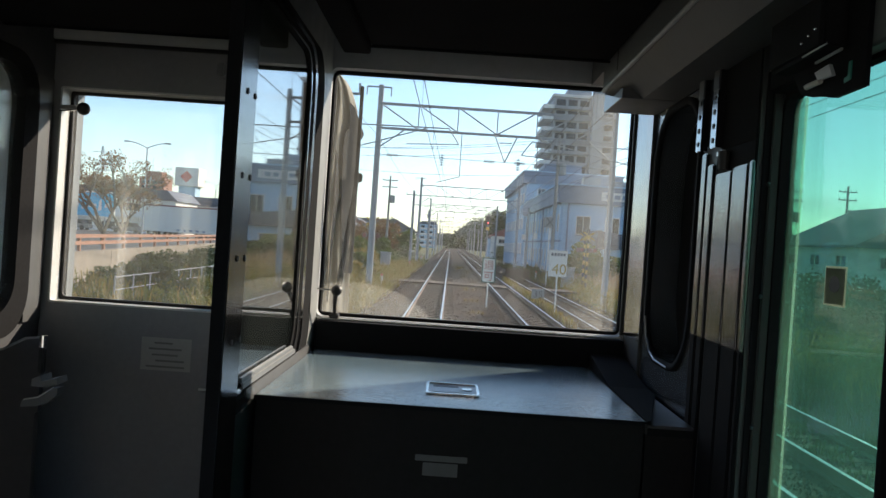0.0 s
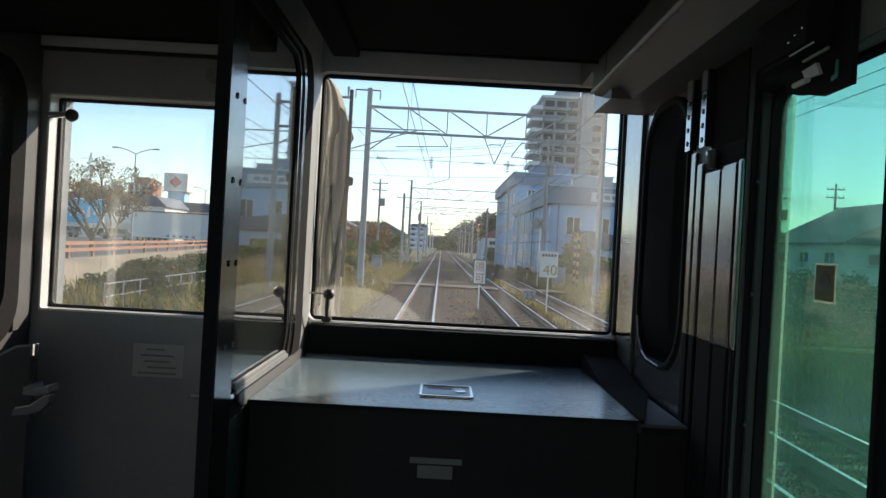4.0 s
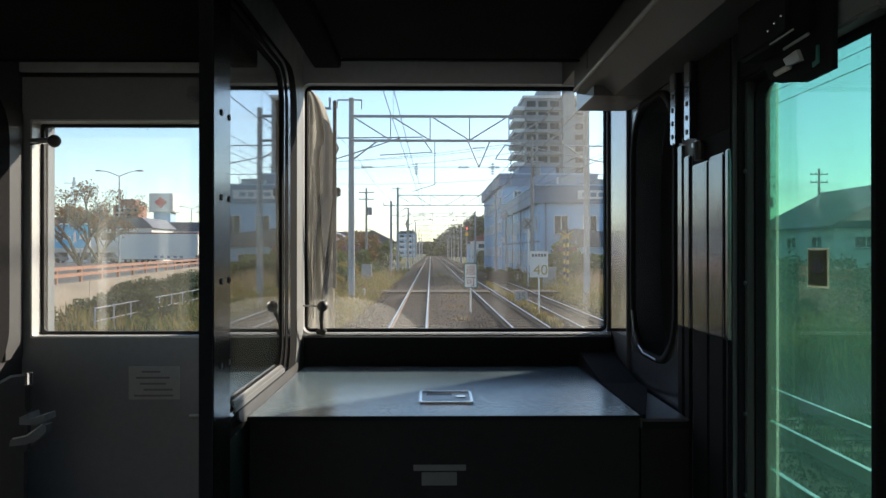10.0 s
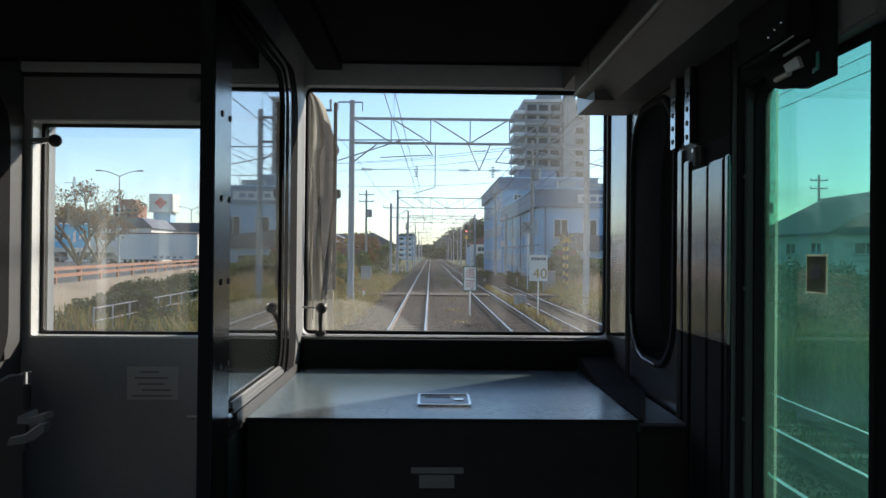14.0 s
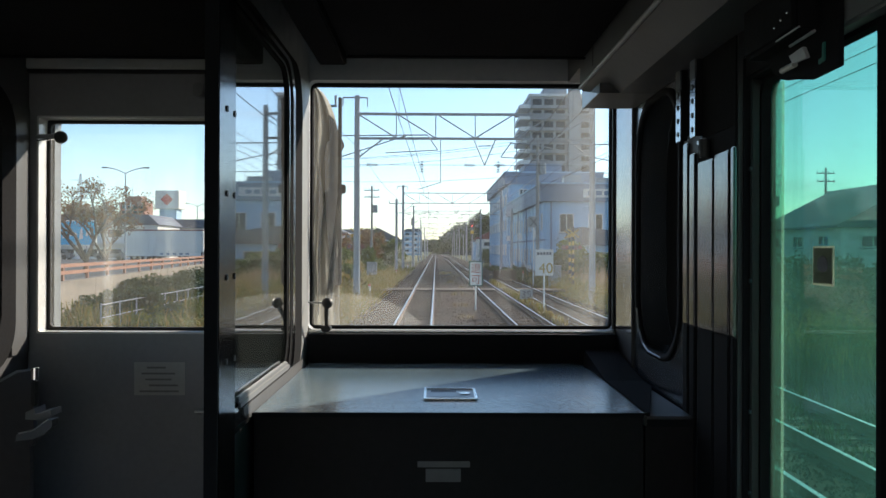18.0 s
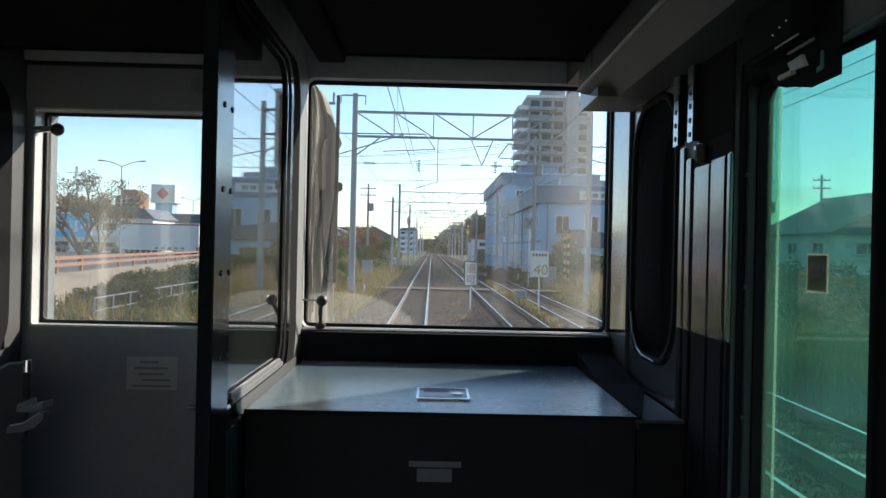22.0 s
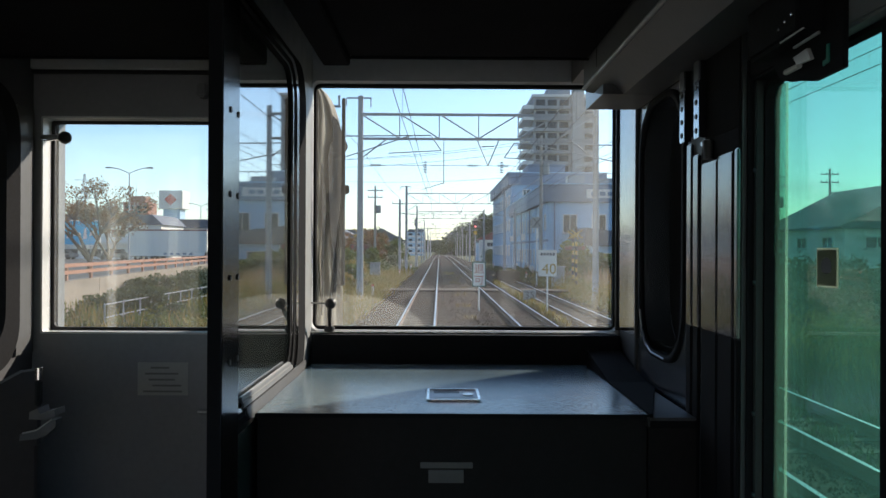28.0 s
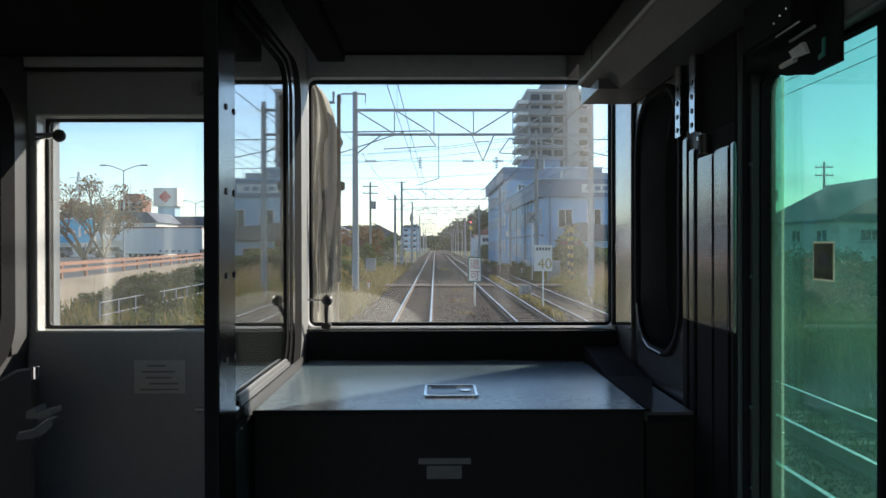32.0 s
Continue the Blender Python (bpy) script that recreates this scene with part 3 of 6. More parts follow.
for (ya, za), (yb, zb) in zip(rim_highlight, rim_highlight[1:]):
    rod(bm, (0.4835, ya, za), (0.4835, yb, zb), 0.0022, n=6)
part("rim_highlight", bm, "steel", q, "bright rods for the highlight on the lower rim")
part("pane", slab(B(), "x", 0.560, 0.565, rounded(1.605, 1.963, 1.01, 1.59, 0.15, 8)), "gasket", q, "black blanking sheet")

# gangway door
door = thing("door_1", (-0.83, 2.2, 0.0), "grey gangway end door with a clear window", "door", kind="structure")
part("door_leaf", ring(B(), "y", 2.2, 2.262, rounded(-1.10, -0.558, 0.004, 1.742, 0.001), rounded(-1.07, -0.60, 1.022, 1.602, 0.006)), "door", door)
part("outer_frame", ring(B(), "y", 2.262, 2.30, rounded(-1.085, -0.585, 1.005, 1.615, 0.012), rounded(-1.056, -0.612, 1.024, 1.600, 0.006)), "panel", door, "grey outer frame")
part("window_frame", ring(B(), "y", 2.246, 2.256, rounded(-1.0715, -0.599, 1.0205, 1.6035, 0.006), rounded(-1.060, -0.61, 1.032, 1.592, 0.012)), "rubber", door)
part("reveal", ring(B(), "y", 2.196, 2.245, rounded(-1.0735, -0.597, 1.0185, 1.6055, 0.006), rounded(-1.0685, -0.602, 1.0235, 1.6005, 0.006)), "sill", door, "pale painted window reveal")
g = part("pane", box(B(), (-1.064, 2.249, 1.028), (-0.606, 2.253, 1.596)), "glass_door", door, "clear glass with smears and a painted band of reflection")
g.visible_shadow = False
part("top_trim", box(B(), (-1.095, 2.176, 1.729), (-0.40, 2.199, 1.758), 0.003), "sill", door, "pale worn metal strip")
part("top_seal", box(B(), (-1.095, 2.182, 1.719), (-0.40, 2.1985, 1.7285), 0.002), "rubber", door, "black rubber seal")
lab = part("notice", box(B(), (-0.811, 2.1985, 0.853), (-0.675, 2.1998, 0.942)), "paper", door, "pale printed notice, writing too small to read")
for i, (u0, u1) in enumerate(((0.035, 0.085), (0.02, 0.11), (0.03, 0.1), (0.04, 0.118), (0.015, 0.12))):
    z = 0.93 - i * 0.016
    part("text_bar", box(B(), (-0.811 + u0, 2.1975, z - 0.005), (-0.811 + u1, 2.1984, z)), "text_grey", lab)
bm = box(B(), (-0.643, 2.186, 0.808), (-0.621, 2.1995, 0.8145), 0.0015)
lk = part("lock", box(bm, (-0.639, 2.19, 0.801), (-0.625, 2.1995, 0.8078), 0.001), "panel", door, "small grey lock")
# White paint gives the chrome bar its glint.
part("lock_bar", rod(B(), (-0.644, 2.184, 0.812), (-0.620, 2.184, 0.812), 0.0032, n=12), "sill", lk, "bar in white paint for its chrome glint")
bm = rod(B(), (-0.635, 2.165, 1.665), (-0.635, 2.2, 1.665), 0.012, n=12)
box(bm, (-0.645, 2.16, 1.655), (-0.622, 2.175, 1.69), 0.004)
part("latch", bm, "panel", door)

# side door
sd = thing("door_2", (0.55, 1.1, 0.0), "side door with a tall green-tinted drop window", "door", kind="structure")
part("door_leaf", ring(B(), "x", 0.528, 0.548, rounded(0.901, 1.309, 0.0, 1.559, 0.001), rounded(0.951, 1.302, 0.60, 1.522, 0.03, near=0.004)), "matte", sd)
part("gasket", ring(B(), "x", 0.522, 0.536, rounded(0.944, 1.3035, 0.595, 1.529, 0.034, near=0.006), rounded(0.955, 1.2965, 0.605, 1.517, 0.03, near=0.004)), "gasket", sd)
g = part("pane", box(B(), (0.541, 0.949, 0.59), (0.545, 1.301, 1.526)), "glass_side", sd, "green-tinted glass, dusty")
g.visible_shadow = False
g = part("glass_edge", box(B(), (0.5365, 1.2535, 0.61), (0.5405, 1.297, 1.512), 0.0008), "glass_rim", sd, "pale green edge of the glass")
g.visible_shadow = False
g = part("edge_line", box(B(), (0.5365, 1.2522, 0.61), (0.5405, 1.2533, 1.512)), "glass_line", sd, "thin bright ground edge")
g.visible_shadow = False
part("frame_strip", box(B(), (0.497, 1.3055, 0.3), (0.521, 1.309, 1.559), 0.001), "matte", sd)
part("frame_strip", box(B(), (0.507, 1.2985, 0.3), (0.5215, 1.3045, 1.559), 0.002), "black", sd, "thin metal strip with screws")
for z in (0.86, 0.99, 1.20, 1.38):
    part("screw", rod(B(), (0.505, 1.3015, z), (0.509, 1.3015, z), 0.0035, n=8), "gunmetal", sd)
st = part("sticker", box(B(), (0.5398, 1.094, 1.2005), (0.5408, 1.155, 1.2555)), "sticker", sd, "small pictogram sticker")
part("sticker_field", box(B(), (0.5391, 1.0972, 1.2032), (0.5397, 1.1518, 1.2528)), "sticker_brown", st, "brown-tinted field")
part("pictogram", slab(B(), "x", 0.5386, 0.539, [(1.1245 + 0.016 * math.cos(k * math.pi / 4), 1.228 + 0.015 * math.sin(k * math.pi / 4) * (1 if k < 5 else 0.6)) for k in range(8)]), "ink", st)
part("header_end", box(B(), (0.50, 1.121, 1.524), (0.5275, 1.309, 1.62), 0.004), "matte", sd)
part("header", box(B(), (0.50, 0.90, 1.524), (0.5275, 1.12, 1.62), 0.004), "panel", sd)

# latch box over the side door
dev = thing("door_latch", (0.50, 1.1, 1.47), "black door latch box with shiny metal fittings", "latch")
part("mount", box(B(), (0.4925, 1.03, 1.545), (0.4995, 1.19, 1.62), 0.002), "matte", dev)
part("body", slab(B(), "x", 0.492, 0.4985, [(0.986, 1.475), (1.065, 1.474), (1.110, 1.484), (1.132, 1.487), (1.166, 1.496), (1.20, 1.53), (1.20, 1.60), (0.986, 1.60)]), "matte", dev)
part("cover", box(B(), (0.455, 1.03, 1.528), (0.4915, 1.20, 1.62), 0.006), "matte", dev)
# Pale paint takes the place of reflections on these metal fittings.
part("metal_tab", slab(B(), "x", 0.474, 0.479, [(1.0853, 1.5095), (1.045, 1.5123), (1.0337, 1.4958), (1.0749, 1.498)]), "post", dev, "metal tab in pale paint for its shine")
part("metal_pin", rod(B(), (0.482, 1.0844, 1.4987), (0.482, 1.1253, 1.4986), 0.0042), "sill", dev, "pin in white paint for its shine")
part("metal_bar", rod(B(), (0.4538, 1.0783, 1.5273), (0.4538, 1.0092, 1.5287), 0.0012, n=6), "sill", dev, "thin bar in white paint for its shine")
part("metal_bar", rod(B(), (0.4538, 1.0349, 1.5104), (0.4538, 0.9682, 1.5120), 0.0022, n=6), "plate", dev)
for y, z in ((1.045, 1.556), (1.065, 1.552), (1.085, 1.547)):
    part("screw", ball(B(), (0.4545, y, z), 0.002, 6), "chrome", dev)
part("green_tag", slab(B(), "x", 0.4895, 0.4915, [(1.018, 1.512), (1.024, 1.512), (1.025, 1.494), (1.034, 1.493), (1.034, 1.487), (1.018, 1.489)]), "teal", dev, "green plastic tag")

# upper equipment box and ribbed panels between quarter window and side door
eq = thing("equipment_box", (0.48, 1.4, 1.44), "black equipment box mounted high on the side wall", "box")
part("body", box(B(), (0.4865, 1.312, 1.452), (0.4895, 1.482, 2.099), 0.001), "gasket", eq)
part("slot", box(B(), (0.4872, 1.495, 1.47), (0.4895, 1.572, 2.099), 0.001), "matte", eq)
for y, x0, z0 in ((1.570, 0.4745, 1.461), (1.475, 0.4725, 1.457)):
    br = part("bracket", box(B(), (x0, y, z0), (x0 + 0.003, y + 0.031, 1.562), 0.001), "bright", eq, "bright steel angle with screws")
    part("flange", box(B(), (x0 + 0.0031, y, z0), (x0 + 0.014, y + 0.003, 1.65), 0.001), "matte", br, "black painted flange")
    # Dark colour marks the length of the angle that gets no light.
    part("upper_angle", box(B(), (x0 - 0.0005, y, 1.5625), (x0 + 0.003, y + 0.031, 1.65), 0.001), "dark", br, "upper end coloured dark for its unlit length")
    for k in range(4):
        part("screw", rod(B(), (x0 - 0.0015, y + 0.016, z0 + 0.014 + 0.026 * k), (x0 + 0.001, y + 0.016, z0 + 0.014 + 0.026 * k), 0.005, n=10), "black", br)
part("lower_edge", box(B(), (0.4862, 1.312, 1.40), (0.4895, 1.50, 1.4518), 0.001), "matte", eq)
part("clip", box(B(), (0.474, 1.45, 1.436), (0.4895, 1.472, 1.4505), 0.004), "steel", eq, "worn metal clip")
part("knob", rod(B(), (0.478, 1.438, 1.413), (0.478, 1.438, 1.446), 0.009, 0.011, 12), "black", eq)
rib = thing("ribbed_panel", (0.48, 1.45, 0.93), "ribbed glossy metal wall panel", "panel")
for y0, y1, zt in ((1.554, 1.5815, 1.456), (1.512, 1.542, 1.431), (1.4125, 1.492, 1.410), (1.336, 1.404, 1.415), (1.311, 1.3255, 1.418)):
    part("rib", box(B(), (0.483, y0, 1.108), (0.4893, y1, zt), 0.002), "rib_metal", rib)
    # Black lower ends paint in the dark reflection below sill height.
    part("lower_rib", box(B(), (0.4835, y0, 0.0), (0.4893, y1, 1.1075), 0.002), "matte", rib, "lower end, black for its dark reflection")
part("corner_strip", box(B(), (0.4835, 1.998, 1.04), (0.4893, 2.188, 1.66), 0.002), "gloss", rib)
part("corner_bead", box(B(), (0.4815, 1.986, 0.95), (0.4893, 1.995, 1.66), 0.002), "black", rib)

# ceiling duct and overhead locker
bm = slab(B(), "y", 0.2, 2.0, [(0.355, 2.098), (0.355, 1.652), (0.360, 1.643), (0.409, 1.598), (0.488, 1.598), (0.488, 2.098)])
duct = thing("ceiling_duct", (0.42, 1.2, 1.6), "grey boxed duct along the ceiling edge", "duct")
part("body", bm, "duct", duct)
# Pale rod draws the highlight that the duct's edge catches.
part("duct_highlight", rod(B(), (0.356, 0.2, 1.648), (0.356, 2.0, 1.648), 0.005, n=8), "plate", duct, "pale rod for the highlight on the edge")
part("seam", box(B(), (0.3535, 1.83, 1.665), (0.3548, 1.834, 2.09)), "black", duct)
part("end_box", box(B(), (0.3635, 1.80, 1.5975), (0.4885, 1.9985, 1.62)), "duct", duct)
# White triangle puts the window light on the duct's end into colour.
part("end_face", slab(B(), "x", 0.3605, 0.363, [(1.80, 1.5965), (1.9985, 1.5965), (1.9985, 1.640)]), "sill", duct, "end face coloured pale for the light on it")
part("end_plate", slab(B(), "y", 2.0005, 2.19, [(0.356, 2.098), (0.356, 1.70), (0.488, 1.70), (0.488, 2.098)]), "dark", duct)
lock = thing("overhead_locker", (0.0, 1.9, 1.70), "dark overhead locker above the windscreen", "locker")
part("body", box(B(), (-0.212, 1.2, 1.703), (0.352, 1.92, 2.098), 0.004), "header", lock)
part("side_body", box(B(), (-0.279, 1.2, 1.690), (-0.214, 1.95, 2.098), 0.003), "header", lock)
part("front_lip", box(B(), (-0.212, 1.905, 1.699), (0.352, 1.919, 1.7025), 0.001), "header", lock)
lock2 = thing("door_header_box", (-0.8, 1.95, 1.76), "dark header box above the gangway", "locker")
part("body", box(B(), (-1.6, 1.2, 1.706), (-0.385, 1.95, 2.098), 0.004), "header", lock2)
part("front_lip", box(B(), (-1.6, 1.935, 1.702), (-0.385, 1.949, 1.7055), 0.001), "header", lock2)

# ---- glazed side screen beside the desk ----
scr = thing("side_screen", (-0.355, 1.7, 0.0), "glazed side screen with steel post and chrome-edged gasket", "screen")
part("post", box(B(), (-0.356, 1.265, 0.0), (-0.335, 1.369, 2.099), 0.0015), "rib_metal", scr, "grey metal post")
# Black strip paints the unlit narrow face of the post.
part("post_shade_strip", box(B(), (-0.3565, 1.259, 0.0), (-0.3355, 1.2645, 2.099)), "matte", scr, "added black edge strip")
for z in (1.474, 1.338, 1.203, 1.067):
    for y in (1.309, 1.359):
        part("bolt", rod(B(), (-0.3355, y, z), (-0.333, y, z), 0.0052, n=8), "black", scr)
part("lower_panel", box(B(), (-0.366, 1.3695, 0.0), (-0.347, 2.199, 0.93)), "dark", scr)
NEAR = 0.012
part("frame", ring(B(), "x", -0.355, -0.343, rounded(1.266, 2.199, 0.9305, 2.098, 0.002, 8), rounded(1.3705, 2.066, 0.934, 1.702, 0.10, 8, NEAR)), "plate", scr, "grey metal frame")
part("outer_gasket", ring(B(), "x", -0.354, -0.338, rounded(1.371, 2.0655, 0.9345, 1.7015, 0.10, 8, NEAR), rounded(1.372, 1.962, 0.944, 1.690, 0.095, 8, NEAR)), "gasket", scr)
part("chrome_edge", ring(B(), "x", -0.353, -0.337, rounded(1.3725, 1.9615, 0.9445, 1.6895, 0.095, 8, NEAR), rounded(1.373, 1.932, 0.957, 1.680, 0.09, 8, NEAR)), "chrome", scr, "chrome bead")
part("inner_gasket", ring(B(), "x", -0.354, -0.339, rounded(1.3735, 1.9315, 0.9575, 1.6795, 0.09, 8, NEAR), rounded(1.374, 1.911, 0.966, 1.672, 0.08, 8, NEAR)), "gasket", scr)
part("inner_bead", ring(B(), "x", -0.353, -0.340, rounded(1.3745, 1.9105, 0.9665, 1.6715, 0.08, 8, NEAR), rounded(1.375, 1.895, 0.976, 1.665, 0.075, 8, NEAR)), "chrome", scr, "grey metal bead")
part("pane_gasket", ring(B(), "x", -0.354, -0.342, rounded(1.3755, 1.8945, 0.9765, 1.6645, 0.075, 8, NEAR), rounded(1.376, 1.88, 0.982, 1.659, 0.07, 8, NEAR)), "gasket", scr)
part("sill_trim", slab(B(), "x", -0.3395, -0.3352, [(1.53, 0.9372), (2.12, 0.9372), (2.06, 0.9695), (1.43, 0.9695), (1.435, 0.957), (1.46, 0.945)]), "duct", scr, "pale grey painted trim")
part("sill_groove", box(B(), (-0.3395, 1.42, 0.9697), (-0.3372, 1.895, 0.972)), "gasket", scr)
part("sill_band", box(B(), (-0.3395, 1.41, 0.9722), (-0.3356, 1.885, 0.9818), 0.001), "panel", scr, "pale grey painted trim")
part("sill_bead", box(B(), (-0.3395, 1.405, 0.982), (-0.3350, 1.87, 0.9844), 0.0008), "plate", scr, "grey metal bead")
part("sill_cover", box(B(), (-0.3420, 1.40, 0.9846), (-0.3362, 1.86, 0.9915), 0.001), "panel", scr, "pale grey painted trim")
part("sill_bead", box(B(), (-0.3420, 1.40, 0.9917), (-0.3355, 1.845, 0.9942), 0.0008), "plate", scr, "grey metal bead")
part("pane", box(B(), (-0.350, 1.3695, 0.965), (-0.346, 1.90, 1.672)), "glass_inner", scr, "reflecting glass pane")

# ---- glazed screen on the far side of the gangway ----
s2 = thing("gangway_screen", (-1.10, 1.8, 0.0), "glazed gangway screen with thick black rounded gasket", "screen")
part("frame", ring(B(), "x", -1.12, -1.096, rounded(1.2, 2.199, 0.0, 2.098, 0.002, 8), rounded(1.3, 2.118, 0.94, 1.66, 0.12, 8)), "dark", s2)
part("gasket", ring(B(), "x", -1.125, -1.088, rounded(1.2995, 2.1185, 0.9395, 1.6605, 0.12, 8), rounded(1.36, 2.05, 1.0, 1.62, 0.09, 8)), "gasket", s2)
g = part("pane", box(B(), (-1.113, 1.35, 0.99), (-1.109, 2.055, 1.63)), "glass_door", s2, "clear dusty glass pane")
g.visible_shadow = False
part("edge_strip", box(B(), (-1.0955, 2.10, 0.97), (-1.0885, 2.190, 1.62), 0.001), "duct", s2, "grey painted strip")
hb = thing("lock_case", (-1.0, 1.9, 0.5), "black lock case with a steel lever handle", "handle")
part("case", slab(B(), "y", 1.84, 1.858, [(-1.095, 0.0), (-0.912, 0.0), (-0.912, 0.80), (-0.905, 0.805), (-0.905, 0.975), (-0.940, 0.970), (-0.985, 0.945), (-1.095, 0.895)]), "dark", hb)
part("back_plate", slab(B(), "y", 1.8585, 1.93, [(-1.095, 0.0), (-0.955, 0.0), (-0.955, 0.93), (-1.095, 0.87)]), "black", hb)
part("top_trim", slab(B(), "y", 1.836, 1.8395, [(-1.095, 0.893), (-0.985, 0.943), (-0.94, 0.968), (-0.905, 0.973), (-0.905, 0.977), (-0.942, 0.973), (-0.987, 0.948), (-1.095, 0.898)]), "plate", hb)
bm = rod(B(), (-0.892, 1.822, 0.956), (-0.892, 1.822, 0.982), 0.0085, n=14)
part("striker", box(bm, (-0.905, 1.825, 0.953), (-0.890, 1.8395, 0.9555)), "chrome", hb, "bright chrome striker")
part("striker_stem", box(B(), (-0.903, 1.822, 0.895), (-0.891, 1.8395, 0.9525), 0.003), "black", hb)
part("lever_bracket", slab(B(), "y", 1.79, 1.8395, [(-0.898, 0.8727), (-0.8973, 0.8885), (-0.8782, 0.8973), (-0.8758, 0.8837), (-0.8426, 0.8938), (-0.8407, 0.8802), (-0.8682, 0.8713)]), "plate", hb, "folded steel bracket")
part("lever", slab(B(), "y", 1.76, 1.7895, [(-0.904, 0.8321), (-0.9018, 0.8456), (-0.8711, 0.8524), (-0.8393, 0.8768), (-0.825, 0.8781), (-0.8256, 0.8626), (-0.8453, 0.8447), (-0.8682, 0.836)]), "panel", hb, "worn steel lever")
# Pale rods draw the highlight on the lever's upper edge.
bm = rod(B(), (-0.8952, 1.757, 0.8496), (-0.8647, 1.757, 0.8564), 0.0016, n=8)
part("lever_highlight", rod(bm, (-0.8647, 1.757, 0.8564), (-0.8321, 1.757, 0.8801), 0.0016, n=8), "sill", hb, "pale rod for the highlight along the lever")

# ---- the desk ----
desk = thing("desk_cabinet", (0.03, 1.85, 0.0), "black cabinet with a blue-grey laminate top", "cabinet")
part("body", box(B(), (-0.333, 1.505, 0.0), (0.388, 2.15, 0.940)), "desk_front", desk)
part("top", box(B(), (-0.335, 1.498, 0.9405), (0.39, 2.15, 0.948), 0.002), "desk", desk, "blue-grey laminate top")
part("front_edge", box(B(), (-0.335, 1.4955, 0.9402), (0.391, 1.4976, 0.9478)), "matte", desk, "added black edge strip")
part("back_riser", box(B(), (-0.335, 2.152, 0.927), (0.482, 2.1985, 1.0238), 0.002), "matte", desk)
bm = ring(B(), "y", 0, 0.004, rounded(-0.022, 0.086, 1.618, 1.745, 0.006), rounded(-0.017, 0.081, 1.625, 1.738, 0.005))
bm.transform(Matrix(((1, 0, 0, 0), (0, 0, 1, 0), (0, 1, 0, 0.9483), (0, 0, 0, 1))))
lt = part("latch", bm, "chrome", desk, "flush chrome latch")
part("latch_plate", box(B(), (-0.017, 1.625, 0.9484), (0.081, 1.738, 0.9495)), "gunmetal", lt)
part("latch_flap", box(B(), (-0.008, 1.64, 0.9496), (0.072, 1.695, 0.951), 0.0005), "gunmetal", lt)
part("latch_slot", box(B(), (-0.008, 1.70, 0.9497), (0.045, 1.722, 0.9506)), "black", lt)
part("keyhole", rod(B(), (0.062, 1.675, 0.9497), (0.062, 1.675, 0.953), 0.011, n=16), "chrome", lt)
part("name_plate", box(B(), (-0.031, 1.5015, 0.846), (0.066, 1.5045, 0.857), 0.0008), "plate_dim", desk, "narrow grey plate, no legible writing")
part("number_plate", box(B(), (-0.016, 1.5015, 0.819), (0.049, 1.5045, 0.843), 0.0008), "plate_dim", desk, "small grey plate, no legible writing")
part("edge_cap", box(B(), (0.386, 1.494, 0.925), (0.392, 2.14, 0.944), 0.001), "black", desk)
sc = thing("side_console", (0.44, 1.85, 0.0), "low dark console between desk and side wall", "console")
part("body", box(B(), (0.393, 1.51, 0.0), (0.482, 2.15, 0.92)), "desk_front", sc)
part("front_rail", box(B(), (0.393, 1.507, 0.9205), (0.4815, 1.86, 0.934)), "matte", sc)
part("top", box(B(), (0.393, 1.505, 0.9345), (0.4815, 1.86, 0.940), 0.002), "dark", sc)
# Thin black sheet cut to the slanting outline of the console's shadow.
part("console_shadow", slab(B(), "z", 0.9405, 0.9475, [(0.3935, 1.506), (0.40, 1.506), (0.4815, 1.80), (0.4815, 2.15), (0.3935, 2.15)]), "matte", sc)
part("rear_cover", slab(B(), "x", 0.394, 0.4815, [(1.87, 0.948), (2.14, 0.985), (2.15, 0.985), (2.15, 0.948)]), "matte", sc)

# knobs on the door and at the windscreen
kn = part("knob", ball(B(), (-0.988, 2.15, 1.541), 0.017, 16), "black", door, "black ball knob", True)
part("rod", rod(B(), (-1.072, 2.197, 1.549), (-1.01, 2.165, 1.546), 0.006), "plate", kn)
part("rod", rod(B(), (-1.072, 2.197, 1.538), (-1.01, 2.165, 1.54), 0.003), "chrome", kn)
hk = part("wiper_handle", ball(B(), (-0.281, 2.12, 1.108), 0.0145, 16), "black", win, "black ball-headed handle", True)
part("base", box(B(), (-0.305, 2.175, 1.0285), (-0.28, 2.21, 1.043), 0.003), "black", hk)
part("stem", rod(rod(B(), (-0.292, 2.19, 1.04), (-0.290, 2.165, 1.07), 0.005), (-0.290, 2.165, 1.068), (-0.284, 2.13, 1.098), 0.006), "black", hk)
part("pin", rod(B(), (-0.335, 2.15, 1.108), (-0.29, 2.125, 1.108), 0.0025), "plate", hk)

# ---- outside the windscreen: wiper and gangway bellows ----
wp = thing("wiper", (-0.27, 2.3, 1.12), "black windscreen wiper parked upright", "wiper")
part("blade", box(B(), (-0.272, 2.265, 1.15), (-0.262, 2.275, 1.672), 0.002), "black", wp)
part("arm", rod(B(), (-0.267, 2.28, 1.41), (-0.300, 2.30, 1.11), 0.006, 0.009), "black", wp)
part("joint", box(B(), (-0.276, 2.276, 1.405), (-0.252, 2.29, 1.43), 0.003), "black", wp)
bw = thing("gangway_bellows", (-0.34, 2.38, 1.0), "cream cloth gangway bellows with a shade-coloured fold beside the windscreen", "bellows")
rows_v = []
